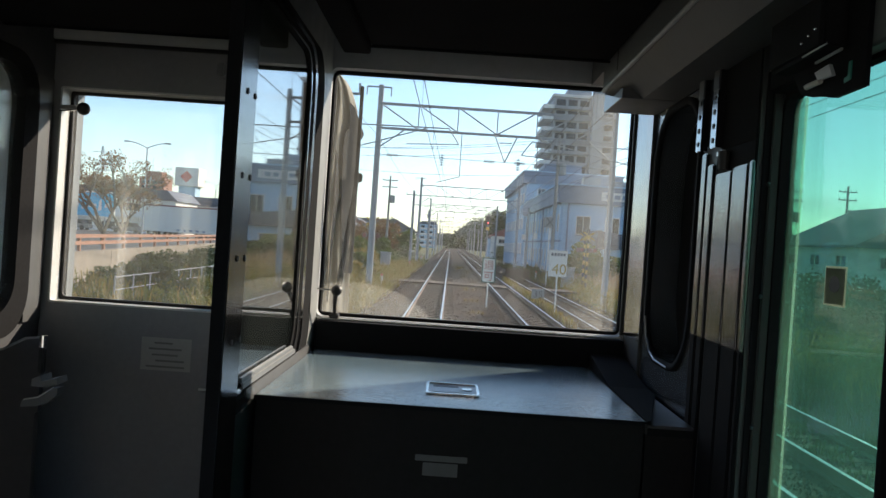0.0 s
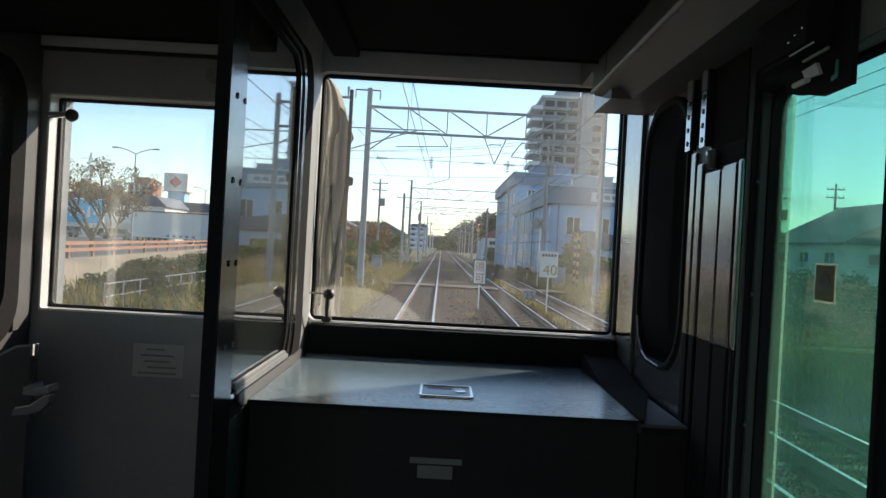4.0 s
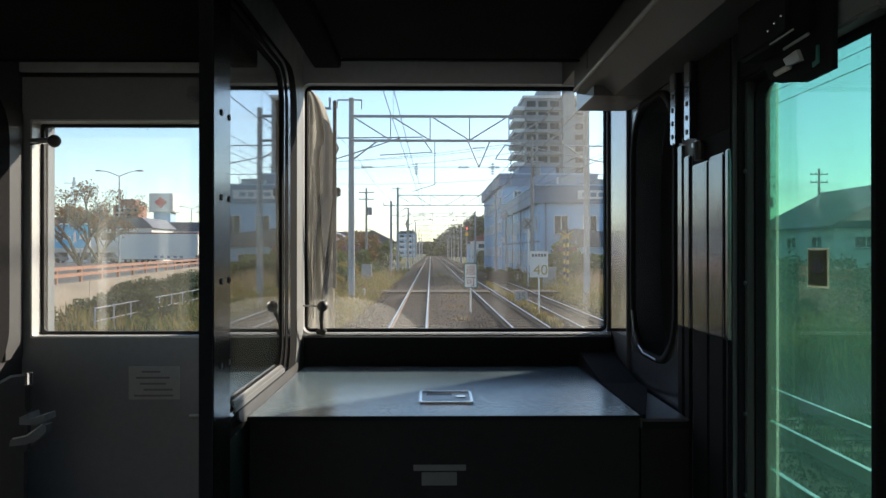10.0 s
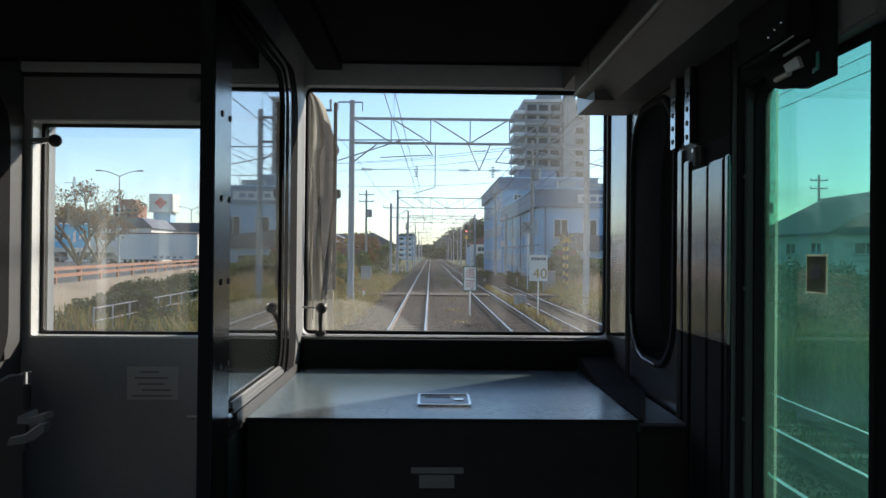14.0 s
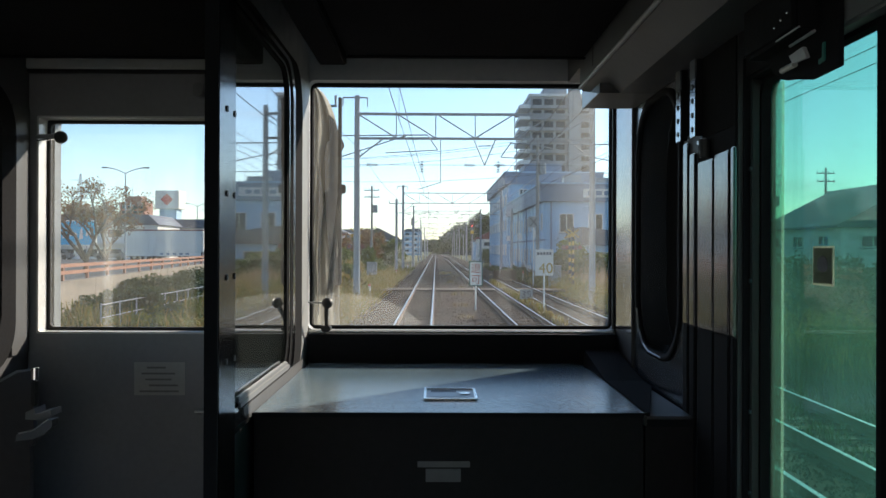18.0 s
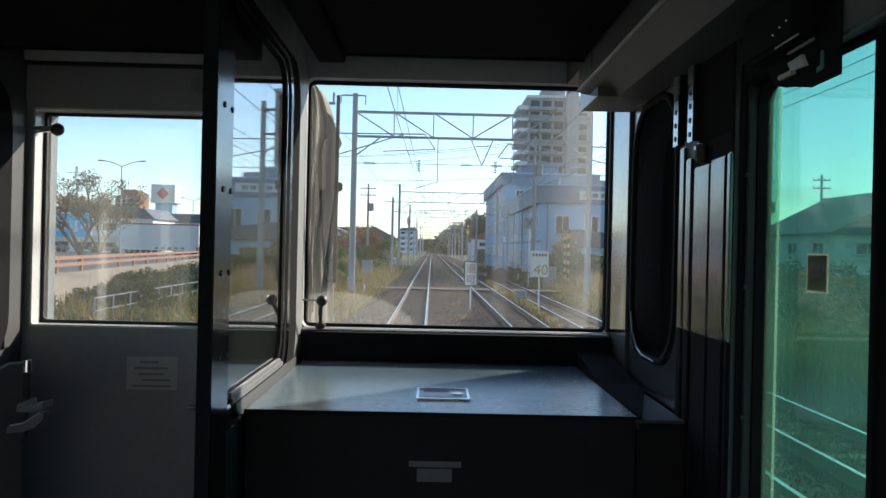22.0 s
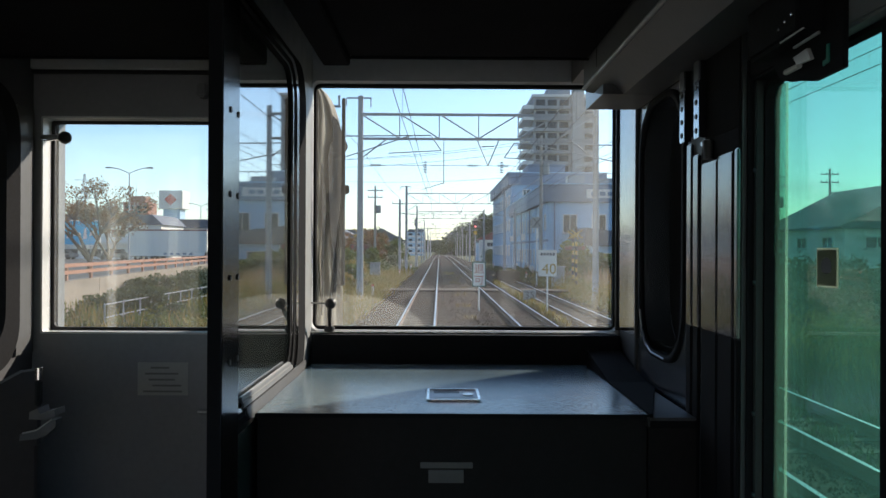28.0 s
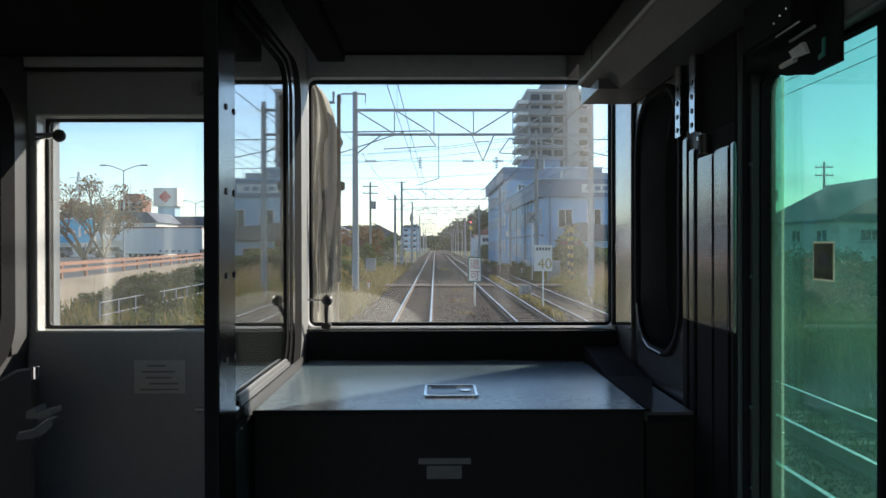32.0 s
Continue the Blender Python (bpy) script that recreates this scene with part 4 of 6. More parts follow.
for i in range(49):
    f = i / 48
    z = 1.02 + 0.69 * f
    right = -0.280 if z < 1.50 else -0.280 - 0.060 * (1 - math.sqrt(max(0.0, 1 - ((z - 1.50) / 0.205) ** 2)))
    for j in range(13):
        g = j / 12
        x = -0.352 + (right + 0.352) * g
        y = 2.275 + 1.75 * (x + 0.345) + 0.012 * math.sin(16 * g + 2.6 * math.sin(4 * f)) + 0.010 * noise.noise((f * 9, g * 5, 2))
        rows_v.append((x + 0.002 * noise.noise((f * 20, 7, 0)) * g, y, z))
bm = B()
front = [bm.verts.new(v) for v in rows_v]
rear = [bm.verts.new((v[0] - 0.003, v[1] + 0.003, v[2])) for v in rows_v]
for i in range(48):
    for j in range(12):
        k = 13 * i + j
        bm.faces.new((front[k], front[k + 1], front[k + 14], front[k + 13]))
        bm.faces.new((rear[k + 13], rear[k + 14], rear[k + 1], rear[k]))
for i in range(48):
    k = 13 * i + 12
    bm.faces.new((front[k], rear[k], rear[k + 13], front[k + 13]))
part("cloth", bm, "cloth", bw, "cream cloth", True)


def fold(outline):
    """A strip in the colour of shaded cloth, lying on the slanting bellows."""
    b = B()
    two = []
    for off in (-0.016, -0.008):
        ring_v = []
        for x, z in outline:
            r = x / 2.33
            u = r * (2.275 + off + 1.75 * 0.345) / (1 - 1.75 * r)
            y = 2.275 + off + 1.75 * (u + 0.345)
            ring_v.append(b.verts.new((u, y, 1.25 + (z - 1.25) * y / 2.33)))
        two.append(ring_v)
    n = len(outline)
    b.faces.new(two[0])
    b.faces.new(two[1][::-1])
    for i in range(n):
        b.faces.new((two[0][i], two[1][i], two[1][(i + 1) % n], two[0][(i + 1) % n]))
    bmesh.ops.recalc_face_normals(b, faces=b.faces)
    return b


# Dark strips put the shade in the bellows' folds into colour.
part("inner_fold", fold([(-0.307, 1.635), (-0.292, 1.62), (-0.262, 1.548), (-0.262, 1.542), (-0.273, 1.52), (-0.270, 1.30), (-0.272, 1.145), (-0.294, 1.147), (-0.302, 1.22), (-0.312, 1.32), (-0.316, 1.42), (-0.318, 1.52), (-0.312, 1.555), (-0.304, 1.56)]), "bellows_dark", bw, "fold strip coloured as shaded cloth")
part("side_fold", fold([(-0.335, 1.50), (-0.327, 1.45), (-0.322, 1.36), (-0.329, 1.25), (-0.332, 1.06), (-0.336, 1.06)]), "bellows_dark", bw, "fold strip coloured as shaded cloth")
part("clamp", box(B(), (-0.3455, 2.27, 1.02), (-0.339, 2.30, 1.71), 0.002), "black", bw)
part("support", box(B(), (-0.42, 2.29, 1.0), (-0.371, 2.43, 1.74), 0.008), "bellows_dark", bw)


# ---- the ground and the line ----
RAIL = -1.05          # rail tops
TRACKS = (-0.70, 3.05)
bm = B()
s = 3000
bm.faces.new([bm.verts.new(p) for p in ((-s, -200, -1.75), (s, -200, -1.75), (s, 4000, -1.75), (-s, 4000, -1.75))])
structure("ground", bm, "ground", "dry autumn verge soil with thin grass", "ground")
bm = slab(B(), "y", -30, 900, [(-3.7, -1.76), (-2.3, -1.222), (6.4, -1.222), (7.5, -1.76)])
structure("track_bed", bm, "ballast", "brown stone ballast bed under the tracks", "track bed")

rng = np.random.default_rng(4)


def scatter(name, xs, ys, z, size, mat, label):
    """Loose stones as small tetrahedra."""
    n = len(xs)
    base = np.array([(1, 0, -0.5), (-0.6, 0.8, -0.5), (-0.6, -0.8, -0.5), (0, 0, 0.7)])
    a = rng.uniform(0, 6.28, n)
    sc = size * rng.uniform(0.6, 1.5, n)
    rot = np.stack([np.cos(a)[:, None] * base[:, 0] - np.sin(a)[:, None] * base[:, 1], np.sin(a)[:, None] * base[:, 0] + np.cos(a)[:, None] * base[:, 1], np.repeat(base[None, :, 2], n, 0)], 2)
    v = rot * sc[:, None, None] + np.stack([xs, ys, np.full(n, z)], 1)[:, None, :]
    f = [tuple(4 * i + k for k in t) for i in range(n) for t in ((0, 1, 3), (1, 2, 3), (2, 0, 3))]
    ob = new(name, cloud_mesh(name, v.reshape(-1, 3), f, mat))
    return tagged(ob, label, "stones", "", "stuff")


ys = 20 + 60 * rng.uniform(0, 1, 14000) ** 1.5
scatter("ballast_stones", rng.uniform(-2.9, 6.9, 14000), ys, -1.215, 0.035, "ballast", "loose brown ballast stones between the rails")

scatter("ballast_stones", rng.uniform(3.9, 6.6, 9000), rng.uniform(5, 24, 9000), -1.215, 0.03, "ballast", "loose brown ballast stones along the siding")
for ti, tx in enumerate(TRACKS + (5.2,)):
    tr = thing("railway_track", (tx, 10, -1.3), "straight railway track with shiny rail heads on concrete sleepers", "track", "tracks")
    for sx in (-0.566, 0.566):
        end = 900 if ti < 2 else 62
        c = tx + sx
        r = part("rail", slab(B(), "y", -20, end, [(c - 0.065, RAIL - 0.15), (c - 0.01, RAIL - 0.12), (c - 0.01, RAIL - 0.035), (c - 0.032, RAIL - 0.03), (c - 0.032, RAIL - 0.003), (c + 0.032, RAIL - 0.003), (c + 0.032, RAIL - 0.03), (c + 0.01, RAIL - 0.035), (c + 0.01, RAIL - 0.12), (c + 0.065, RAIL - 0.15)]), "rust", tr, "rusty rail")
        part("rail_head", box(B(), (c - 0.029, -20, RAIL - 0.003), (c + 0.029, end, RAIL)), "rail", r, "polished running surface")
    first = None
    for k in range(110 if ti < 2 else 80):
        y = 10 + 0.62 * k
        if first is None:
            first = part("sleeper", box(B(), (tx - 1.0, y - 0.11, -1.32), (tx + 1.0, y + 0.11, RAIL - 0.155), 0.015), "sleeper", tr)
        else:
            twin(first, (0, 0.62 * k, 0))
    if ti == 2:
        bm = box(B(), (4.3, 61.2, -1.3), (6.1, 61.6, -0.3), 0.03)
        part("buffer_stop", bm, "sleeper", tr, "low timber buffer stop")
        continue
    bm = B()
    for k in range(110, 420):
        y = 10 + 0.62 * k
        box(bm, (tx - 1.0, y - 0.11, -1.32), (tx + 1.0, y + 0.11, RAIL - 0.155))
    tagged(part("far_sleepers", bm, "sleeper", tr), kind="stuff")


# ---- overhead line ----
for tx in TRACKS:
    ow = thing("overhead_wire", (tx, 50, 4.0), "contact wire and messenger wire over the track", "wire", "overhead wires")
    for name, z, sag, r in (("contact_wire", 4.05, 0.0, 0.009), ("messenger_wire", 5.0, 0.35, 0.010)):
        bm = B()
        prev = None
        for k in range(0, 61):
            y = -20 + 12 * k
            u = ((y - 7) % 45) / 45
            zz = z - sag * 4 * u * (1 - u)
            xx = tx + 0.2 * (1 if ((y - 7) // 45) % 2 else -1) * (1 - 2 * u)
            if prev:
                rod(bm, prev, (xx, y, zz), r, n=5)
            prev = (xx, y, zz)
        part(name, bm, "wire", ow)
    bm = B()
    for k in range(40):
        y = 10 + 7.5 * k
        u = ((y - 7) % 45) / 45
        xx = tx + 0.2 * (1 if ((y - 7) // 45) % 2 else -1) * (1 - 2 * u)
        rod(bm, (xx, y, 4.05), (xx, y, 5.0 - 1.4 * u * (1 - u)), 0.004, n=4)
    part("droppers", bm, "wire", ow)
fd = thing("feeder_line", (7.0, 50, 6.0), "thin feeder wires strung along the masts", "wire")
for x, z in ((7.3, 5.6), (7.9, 6.6), (9.6, 6.9), (-4.9, 7.6), (13.5, 7.4), (14.3, 8.3)):
    bm = B()
    prev = None
    for k in range(0, 60):
        y = -30 + 9 * k
        u = ((y - 7) % 45) / 45
        p = (x, y, z - 1.6 * u * (1 - u))
        if prev:
            rod(bm, prev, p, 0.015, n=5)
        prev = p
    part("wire", bm, "wire", fd)


def portal(y, xl, xr, zt):
    g = thing("catenary_portal", (xl, y, -1.7), "grey steel lattice portal carrying the overhead line", "gantry", "catenary portals")
    part("post", rod(B(), (xl, y, -1.75), (xl, y, zt + 0.9), 0.17, 0.13, 12), "mast", g)
    part("post", rod(B(), (xr, y, -1.75), (xr, y, zt + 0.4), 0.17, 0.13, 12), "mast", g)
    for yy in (y - 0.2, y + 0.2):
        for z in (zt - 1.2, zt):
            part("chord", box(B(), (xl, yy - 0.03, z - 0.035), (xr, yy + 0.03, z + 0.035)), "mast", g)
    n = 6
    w = (xr - xl) / n
    for i in range(n):
        x0, x1 = xl + i * w, xl + (i + 1) * w
        z0, z1 = (zt - 1.2, zt) if i >= n // 2 else (zt, zt - 1.2)
        part("brace", rod(B(), (x0, y - 0.2, z0), (x1, y - 0.2, z1), 0.035, n=6), "mast", g)
        part("upright", rod(B(), (x1, y - 0.2, zt - 1.2), (x1, y - 0.2, zt), 0.03, n=6), "mast", g)
    part("knee_brace", rod(B(), (xl, y, zt - 2.2), (xl + 1.3, y, zt - 1.2), 0.035, n=6), "mast", g)
    part("knee_brace", rod(B(), (xr, y, zt - 2.2), (xr - 1.3, y, zt - 1.2), 0.035, n=6), "mast", g)
    for tx in TRACKS:
        bm = rod(B(), (tx + 0.9, y, zt - 1.2), (tx + 0.9, y, 4.5), 0.024, n=6)
        rod(bm, (tx + 0.9, y, 4.55), (tx - 0.2, y, 4.2), 0.018, n=6)
        part("drop_arm", bm, "mast", g)
        bm = B()
        for i in range(5):
            rod(bm, (tx, y, 5.05 + 0.12 * i), (tx, y, 5.11 + 0.12 * i), 0.10, 0.05, 8)
        part("insulator", bm, "insulator", g, "ribbed porcelain insulator")
    mid = (TRACKS[0] + TRACKS[1]) / 2 + 1.2
    bm = rod(B(), (mid - 0.55, y, zt - 1.2), (mid, y, zt - 2.5), 0.03, n=6)
    rod(bm, (mid + 0.55, y, zt - 1.2), (mid, y, zt - 2.5), 0.03, n=6)
    rod(bm, (mid - 0.3, y, zt - 1.55), (mid + 0.3, y, zt - 1.55), 0.025, n=6)
    part("hanger_frame", bm, "mast", g)
    part("span_wire", rod(B(), (xl, y, zt - 2.5), (xr, y, zt - 2.5), 0.012, n=5), "wire", g)
    for x0 in (xl + 0.5, mid - 1.0, mid + 0.5, xr - 1.0):
        bm = B()
        for i in range(5):
            rod(bm, (x0 + 0.11 * i, y, zt - 2.5), (x0 + 0.06 + 0.11 * i, y, zt - 2.5), 0.09, 0.05, 8)
        part("insulator", bm, "insulator", g, "ribbed porcelain insulator")
    bm = rod(B(), (xl - 0.7, y, zt + 0.8), (xl + 0.5, y, zt + 0.8), 0.04, n=6)
    rod(bm, (xl + 0.5, y, zt + 0.8), (xl + 0.5, y, zt + 0.35), 0.03, n=6)
    rod(bm, (xl - 0.7, y, zt + 0.8), (xl - 0.7, y, zt + 0.4), 0.03, n=6)
    part("cross_arm", bm, "mast", g)
    return g


def mast(x, y, side, h=8.2):
    g = thing("catenary_mast", (x, y, -1.7), "grey steel mast with a tubular cantilever arm", "mast", "catenary masts")
    part("post", rod(B(), (x, y, -1.75), (x, y, h - 1.75), 0.15, 0.12, 12), "mast", g)
    tx = TRACKS[0] if side > 0 else TRACKS[1]
    bm = rod(B(), (x, y, 5.0), (tx + 0.4 * side, y, 5.05), 0.022, n=6)
    rod(bm, (tx + 0.4 * side, y, 5.05), (tx + 0.75 * side, y, 4.55), 0.02, n=6)
    rod(bm, (x, y, 4.0), (tx - 0.3 * side, y, 5.03), 0.02, n=6)
    rod(bm, (tx - 1.0 * side, y, 4.45), (tx + 0.75 * side, y, 4.55), 0.017, n=6)
    part("cantilever", bm, "mast", g)
    bm = B()
    for i in range(4):
        a = x + side * (0.25 + 0.11 * i)
        rod(bm, (a, y, 5.0), (a + side * 0.06, y, 5.0), 0.09, 0.05, 8)
    part("insulator", bm, "insulator", g, "ribbed porcelain insulator")
    bm = rod(B(), (x - 0.8, y, h - 2.2), (x + 0.8, y, h - 2.2), 0.045, n=6)
    for d in (-0.75, 0.75):
        rod(bm, (x + d, y, h - 2.2), (x + d, y, h - 1.85), 0.03, 0.05, 6)
    part("cross_arm", bm, "mast", g)


for y in (40, 96, 141, 208, 270, 345):
    portal(y, -3.9, 7.7, 7.9)
mast(-4.1, 27, 1)
mast(8.3, 29, -1)
for y in (84, 142, 187, 235, 305, 390):
    mast(-4.1, y, 1)
    mast(7.8 + 0.5 * math.sin(y), y + 6 * math.sin(3 * y), -1, 8.2 + 0.8 * math.sin(2 * y))


def signal(x, y, h, lit, label):
    g = thing("railway_signal", (x, y, -1.7), label, "signal", "signals")
    part("mast", rod(B(), (x, y, -1.75), (x, y, h), 0.09, 0.08, 10), "mast", g)
    part("head", box(B(), (x - 0.32, y - 0.1, h - 1.9), (x + 0.32, y, h - 0.2), 0.25), "black_paint", g, "black oval signal head")
    for i in range(4):
        z = h - 0.5 - 0.36 * i
        on = (lit == "red" and i == 3) or (lit == "green" and i == 1)
        part("lens", rod(B(), (x, y - 0.13, z), (x, y - 0.09, z), 0.11, n=12), ("lamp_red" if lit == "red" else "lamp_green") if on else "black", g, ("glowing %s lens" % lit) if on else "")
        part("hood", box(B(), (x - 0.13, y - 0.35, z + 0.11), (x + 0.13, y - 0.1, z + 0.13)), "black_paint", g)
    part("number_board", box(B(), (x - 0.22, y - 0.12, h - 2.7), (x + 0.22, y - 0.09, h - 2.2)), "yellow", g, "yellow board")
    bm = B()
    for i in range(8):
        rod(bm, (x - 0.2, y + 0.1, -1.0 + 0.5 * i), (x + 0.2, y + 0.1, -1.0 + 0.5 * i), 0.02, n=5)
    part("ladder", bm, "mast", g)


signal(5.4, 122, 6.3, "red", "tall trackside signal showing red")
signal(-4.3, 150, 7.3, "green", "tall trackside signal showing green")

def lettering(parent, body, size, place, mat):
    """Raised characters on a board, facing the oncoming train."""
    fc = bpy.data.curves.new("lettering", "FONT")
    fc.body, fc.size, fc.align_x, fc.extrude = body, size, "CENTER", 0.004
    fo = new("lettering", fc)
    fc.materials.append(M[mat])
    fo.parent = parent
    base = parent.parent.location
    fo.matrix_local = pose(place[0] - base.x, place[1] - base.y, place[2] - base.z, 90, 0, 0)


# speed board with its number
sg = thing("speed_board", (4.13, 31, -1.7), "white speed board with the number 40 on a thin post", "sign")
part("post", rod(B(), (4.13, 31, -1.75), (4.13, 31, 0.3), 0.03), "white", sg)
bd = part("board", box(B(), (3.78, 30.95, 0.26), (4.48, 30.99, 1.26), 0.01), "white", sg)
for i in range(5):
    part("text_bar", box(B(), (3.86 + 0.115 * i, 30.942, 1.05), (3.94 + 0.115 * i, 30.949, 1.16)), "ink", bd)
lettering(bd, "40", 0.56, (4.19, 30.945, 0.36), "stripe_yellow")

# low plate with its number
lp = thing("number_plate_sign", (4.12, 37, -1.7), "small pale plate with the number 35 on a short post", "sign")
part("post", rod(B(), (4.12, 37, -1.75), (4.12, 37, -0.85), 0.03), "mast", lp)
lb = part("board", box(B(), (3.83, 36.95, -1.0), (4.41, 36.98, -0.55), 0.01), "plate", lp)
lettering(lb, "35", 0.46, (4.12, 36.945, -0.94), "ink")

# shunting board between the tracks
sb = thing("shunting_board", (1.62, 33, -1.7), "white board with red characters and a dark green border", "sign")
part("post", rod(B(), (1.62, 33, -1.75), (1.62, 33, 0.2), 0.03), "white", sb)
bb = part("board", box(B(), (1.36, 32.955, -0.22), (1.88, 32.985, 0.76), 0.008), "white", sb)
part("border", ring(B(), "y", 32.947, 32.954, rounded(1.34, 1.90, -0.24, 0.78, 0.02), rounded(1.385, 1.855, -0.195, 0.735, 0.015)), "sign_green", sb, "dark green border")
lettering(bb, "退", 0.42, (1.62, 32.95, 0.33), "sign_red")
lettering(bb, "可", 0.42, (1.62, 32.95, -0.12), "sign_red")


# ---- plants ----
def blades(name, xs, ys, zs, hs, mat, label, lean=0.35, width=0.03):
    """Grass and weeds: bent blades of two quads and a tip each."""
    n = len(xs)
    a = rng.uniform(0, 6.28, n)
    d = np.stack([np.cos(a), np.sin(a)], 1)
    w = width * rng.uniform(0.6, 1.4, n)
    px = np.stack([-d[:, 1], d[:, 0]], 1) * w[:, None]
    b = np.stack([xs, ys], 1)
    m = b + d * (lean * 0.35 * hs)[:, None]
    t = b + d * (lean * rng.uniform(0.5, 1.5, n) * hs)[:, None]
    v = np.zeros((n, 5, 3))
    v[:, 0, :2], v[:, 1, :2], v[:, 2, :2], v[:, 3, :2], v[:, 4, :2] = b - px, b + px, m + px * 0.8, m - px * 0.8, t
    v[:, 0, 2] = v[:, 1, 2] = zs
    v[:, 2, 2] = v[:, 3, 2] = zs + hs * 0.6
    v[:, 4, 2] = zs + hs
    f = []
    for i in range(n):
        k = 5 * i
        f += [(k, k + 1, k + 2, k + 3), (k + 3, k + 2, k + 4)]
    return tagged(new(name, cloud_mesh(name, v.reshape(-1, 3), f, mat)), label, "plants", "", "stuff")


def clumps(n, x0, x1, y0, y1, per, spread, h0, h1):
    cx, cy, ch = rng.uniform(x0, x1, n), rng.uniform(y0, y1, n), rng.uniform(h0, h1, n)
    xs = np.repeat(cx, per) + rng.normal(0, spread, n * per)
    ys = np.repeat(cy, per) + rng.normal(0, spread, n * per)
    return xs, ys, np.full(n * per, -1.76), np.repeat(ch, per) * rng.uniform(0.5, 1.15, n * per)


blades("weeds", *clumps(900, 8.0, 17, 22, 95, 26, 0.35, 0.5, 1.3), "weed", "tall yellow-green weeds on the verge", width=0.035)
blades("grass", *clumps(1100, 8.0, 15, 9, 30, 40, 0.22, 0.25, 0.7), "hedge", "green grass beside the siding", width=0.014)
blades("weeds", *clumps(220, 8.2, 14, 12, 30, 36, 0.25, 0.5, 1.0), "weed", "yellow weeds among the grass", width=0.016)
blades("weeds", *clumps(500, -16, -5.2, 24, 110, 26, 0.35, 0.4, 1.1), "weed", "yellow-green weeds on the verge", width=0.035)
blades("grass", *clumps(1300, -8.5, -3.5, 18, 120, 26, 0.3, 0.25, 0.8), "greenweed", "green weeds along the ballast edge", width=0.03)
blades("grass", *clumps(500, 7.4, 9.2, 22, 120, 26, 0.3, 0.2, 0.7), "greenweed", "green weeds along the ballast edge", width=0.03)
blades("pampas_grass", *clumps(260, 9.0, 17, 34, 85, 40, 0.3, 1.2, 2.1), "reed", "pale reddish dry reeds", lean=0.25, width=0.03)
blades("grass", *clumps(900, -30, -8, 26, 70, 22, 0.5, 0.25, 0.6), "hedge", "green grass below the wall", width=0.03)


blades("weeds", *clumps(700, -7.0, -3.3, 20, 95, 30, 0.3, 0.45, 1.15), "weed", "rusty yellow weeds crowding the ballast edge", width=0.03)
xs, ys, zs, hs = clumps(200, 4.02, 4.2, 26, 60, 20, 0.06, 0.15, 0.45)
blades("weeds", xs, ys, zs + 0.5, hs, "weed", "yellow weeds between the track and the siding", width=0.025)
xs, ys, zs, hs = clumps(18, 0.7, 1.7, 24, 90, 14, 0.3, 0.06, 0.26)
blades("weeds", xs, ys, zs + 0.54, hs, "weed", "low dry weeds in the ballast between the tracks", width=0.02)
xs, ys, zs, hs = clumps(90, 6.0, 6.4, 8, 30, 30, 0.12, 0.12, 0.3)
blades("weeds", xs, ys, zs + 0.52, hs, "hedge", "low green weeds in the siding ballast", width=0.012)
xs, ys, zs, hs = clumps(60, 4.9, 5.5, 8, 24, 20, 0.16, 0.06, 0.16)
blades("weeds", xs, ys, zs + 0.54, hs, "hedge", "low green weeds beside the siding rail", width=0.012)
xs, ys, zs, hs = clumps(260, 7.1, 8.4, 9, 32, 30, 0.2, 0.5, 1.1)
blades("weeds", xs, ys, zs, hs, "hedge", "green weeds beside the siding", width=0.016)


def leaf_cloud(centres, radii, n, size, flat=0.8):
    """Many small leaf quads in uneven clumps."""
    k = rng.integers(0, len(centres), n)
    u = rng.normal(0, 1, (n, 3))
    u /= np.linalg.norm(u, axis=1)[:, None]
    p = centres[k] + u * (radii[k] * rng.uniform(0.45, 1.05, n))[:, None] * np.array([1, 1, flat])
    e1 = rng.normal(0, 1, (n, 3))
    e1 /= np.linalg.norm(e1, axis=1)[:, None]
    e2 = np.cross(e1, rng.normal(0, 1, (n, 3)))
    e2 /= np.linalg.norm(e2, axis=1)[:, None]
    s = size * rng.uniform(0.6, 1.4, n)[:, None]
    v = np.stack([p - e1 * s, p + e2 * s * 0.6, p + e1 * s, p - e2 * s * 0.6], 1)
    return v.reshape(-1, 3), [(4 * i, 4 * i + 1, 4 * i + 2, 4 * i + 3) for i in range(n)]


def tree(x, y, h, crown, mat, label, leaves=5000, size=0.12, seed=1, bare=False, group="trees", base=-1.76):
    random.seed(seed)
    t = thing("tree", (x, y, base), label, "tree", group)
    bm = B()
    tips = []

    def limb(p, d, length, r, depth):
        q = p + d * length
        rod(bm, p, q, r, r * 0.66, 6 if depth < 2 else 4)
        if depth >= 2:
            tips.append(q)
        if depth < (5 if bare else 4):
            for _ in range(3 if depth < 2 else 2 + (random.random() < 0.5)):
                nd = (d + Vector((random.uniform(-1, 1), random.uniform(-1, 1), random.uniform(-0.25, 0.7))) * 0.75).normalized()
                limb(q, nd, length * random.uniform(0.62, 0.85), r * 0.62, depth + 1)
    limb(Vector((x, y, base)), Vector((random.uniform(-0.08, 0.08), 0, 1)).normalized(), h * 0.28, h * 0.028, 0)
    part("trunk", bm, "bark", t)
    c = np.array([tuple(q) for q in tips])
    v, f = leaf_cloud(c, np.full(len(c), crown), leaves, size)
    ob = new("crown", cloud_mesh("crown", v - np.array([x, y, base]), f, mat))
    ob.parent = t
    return t


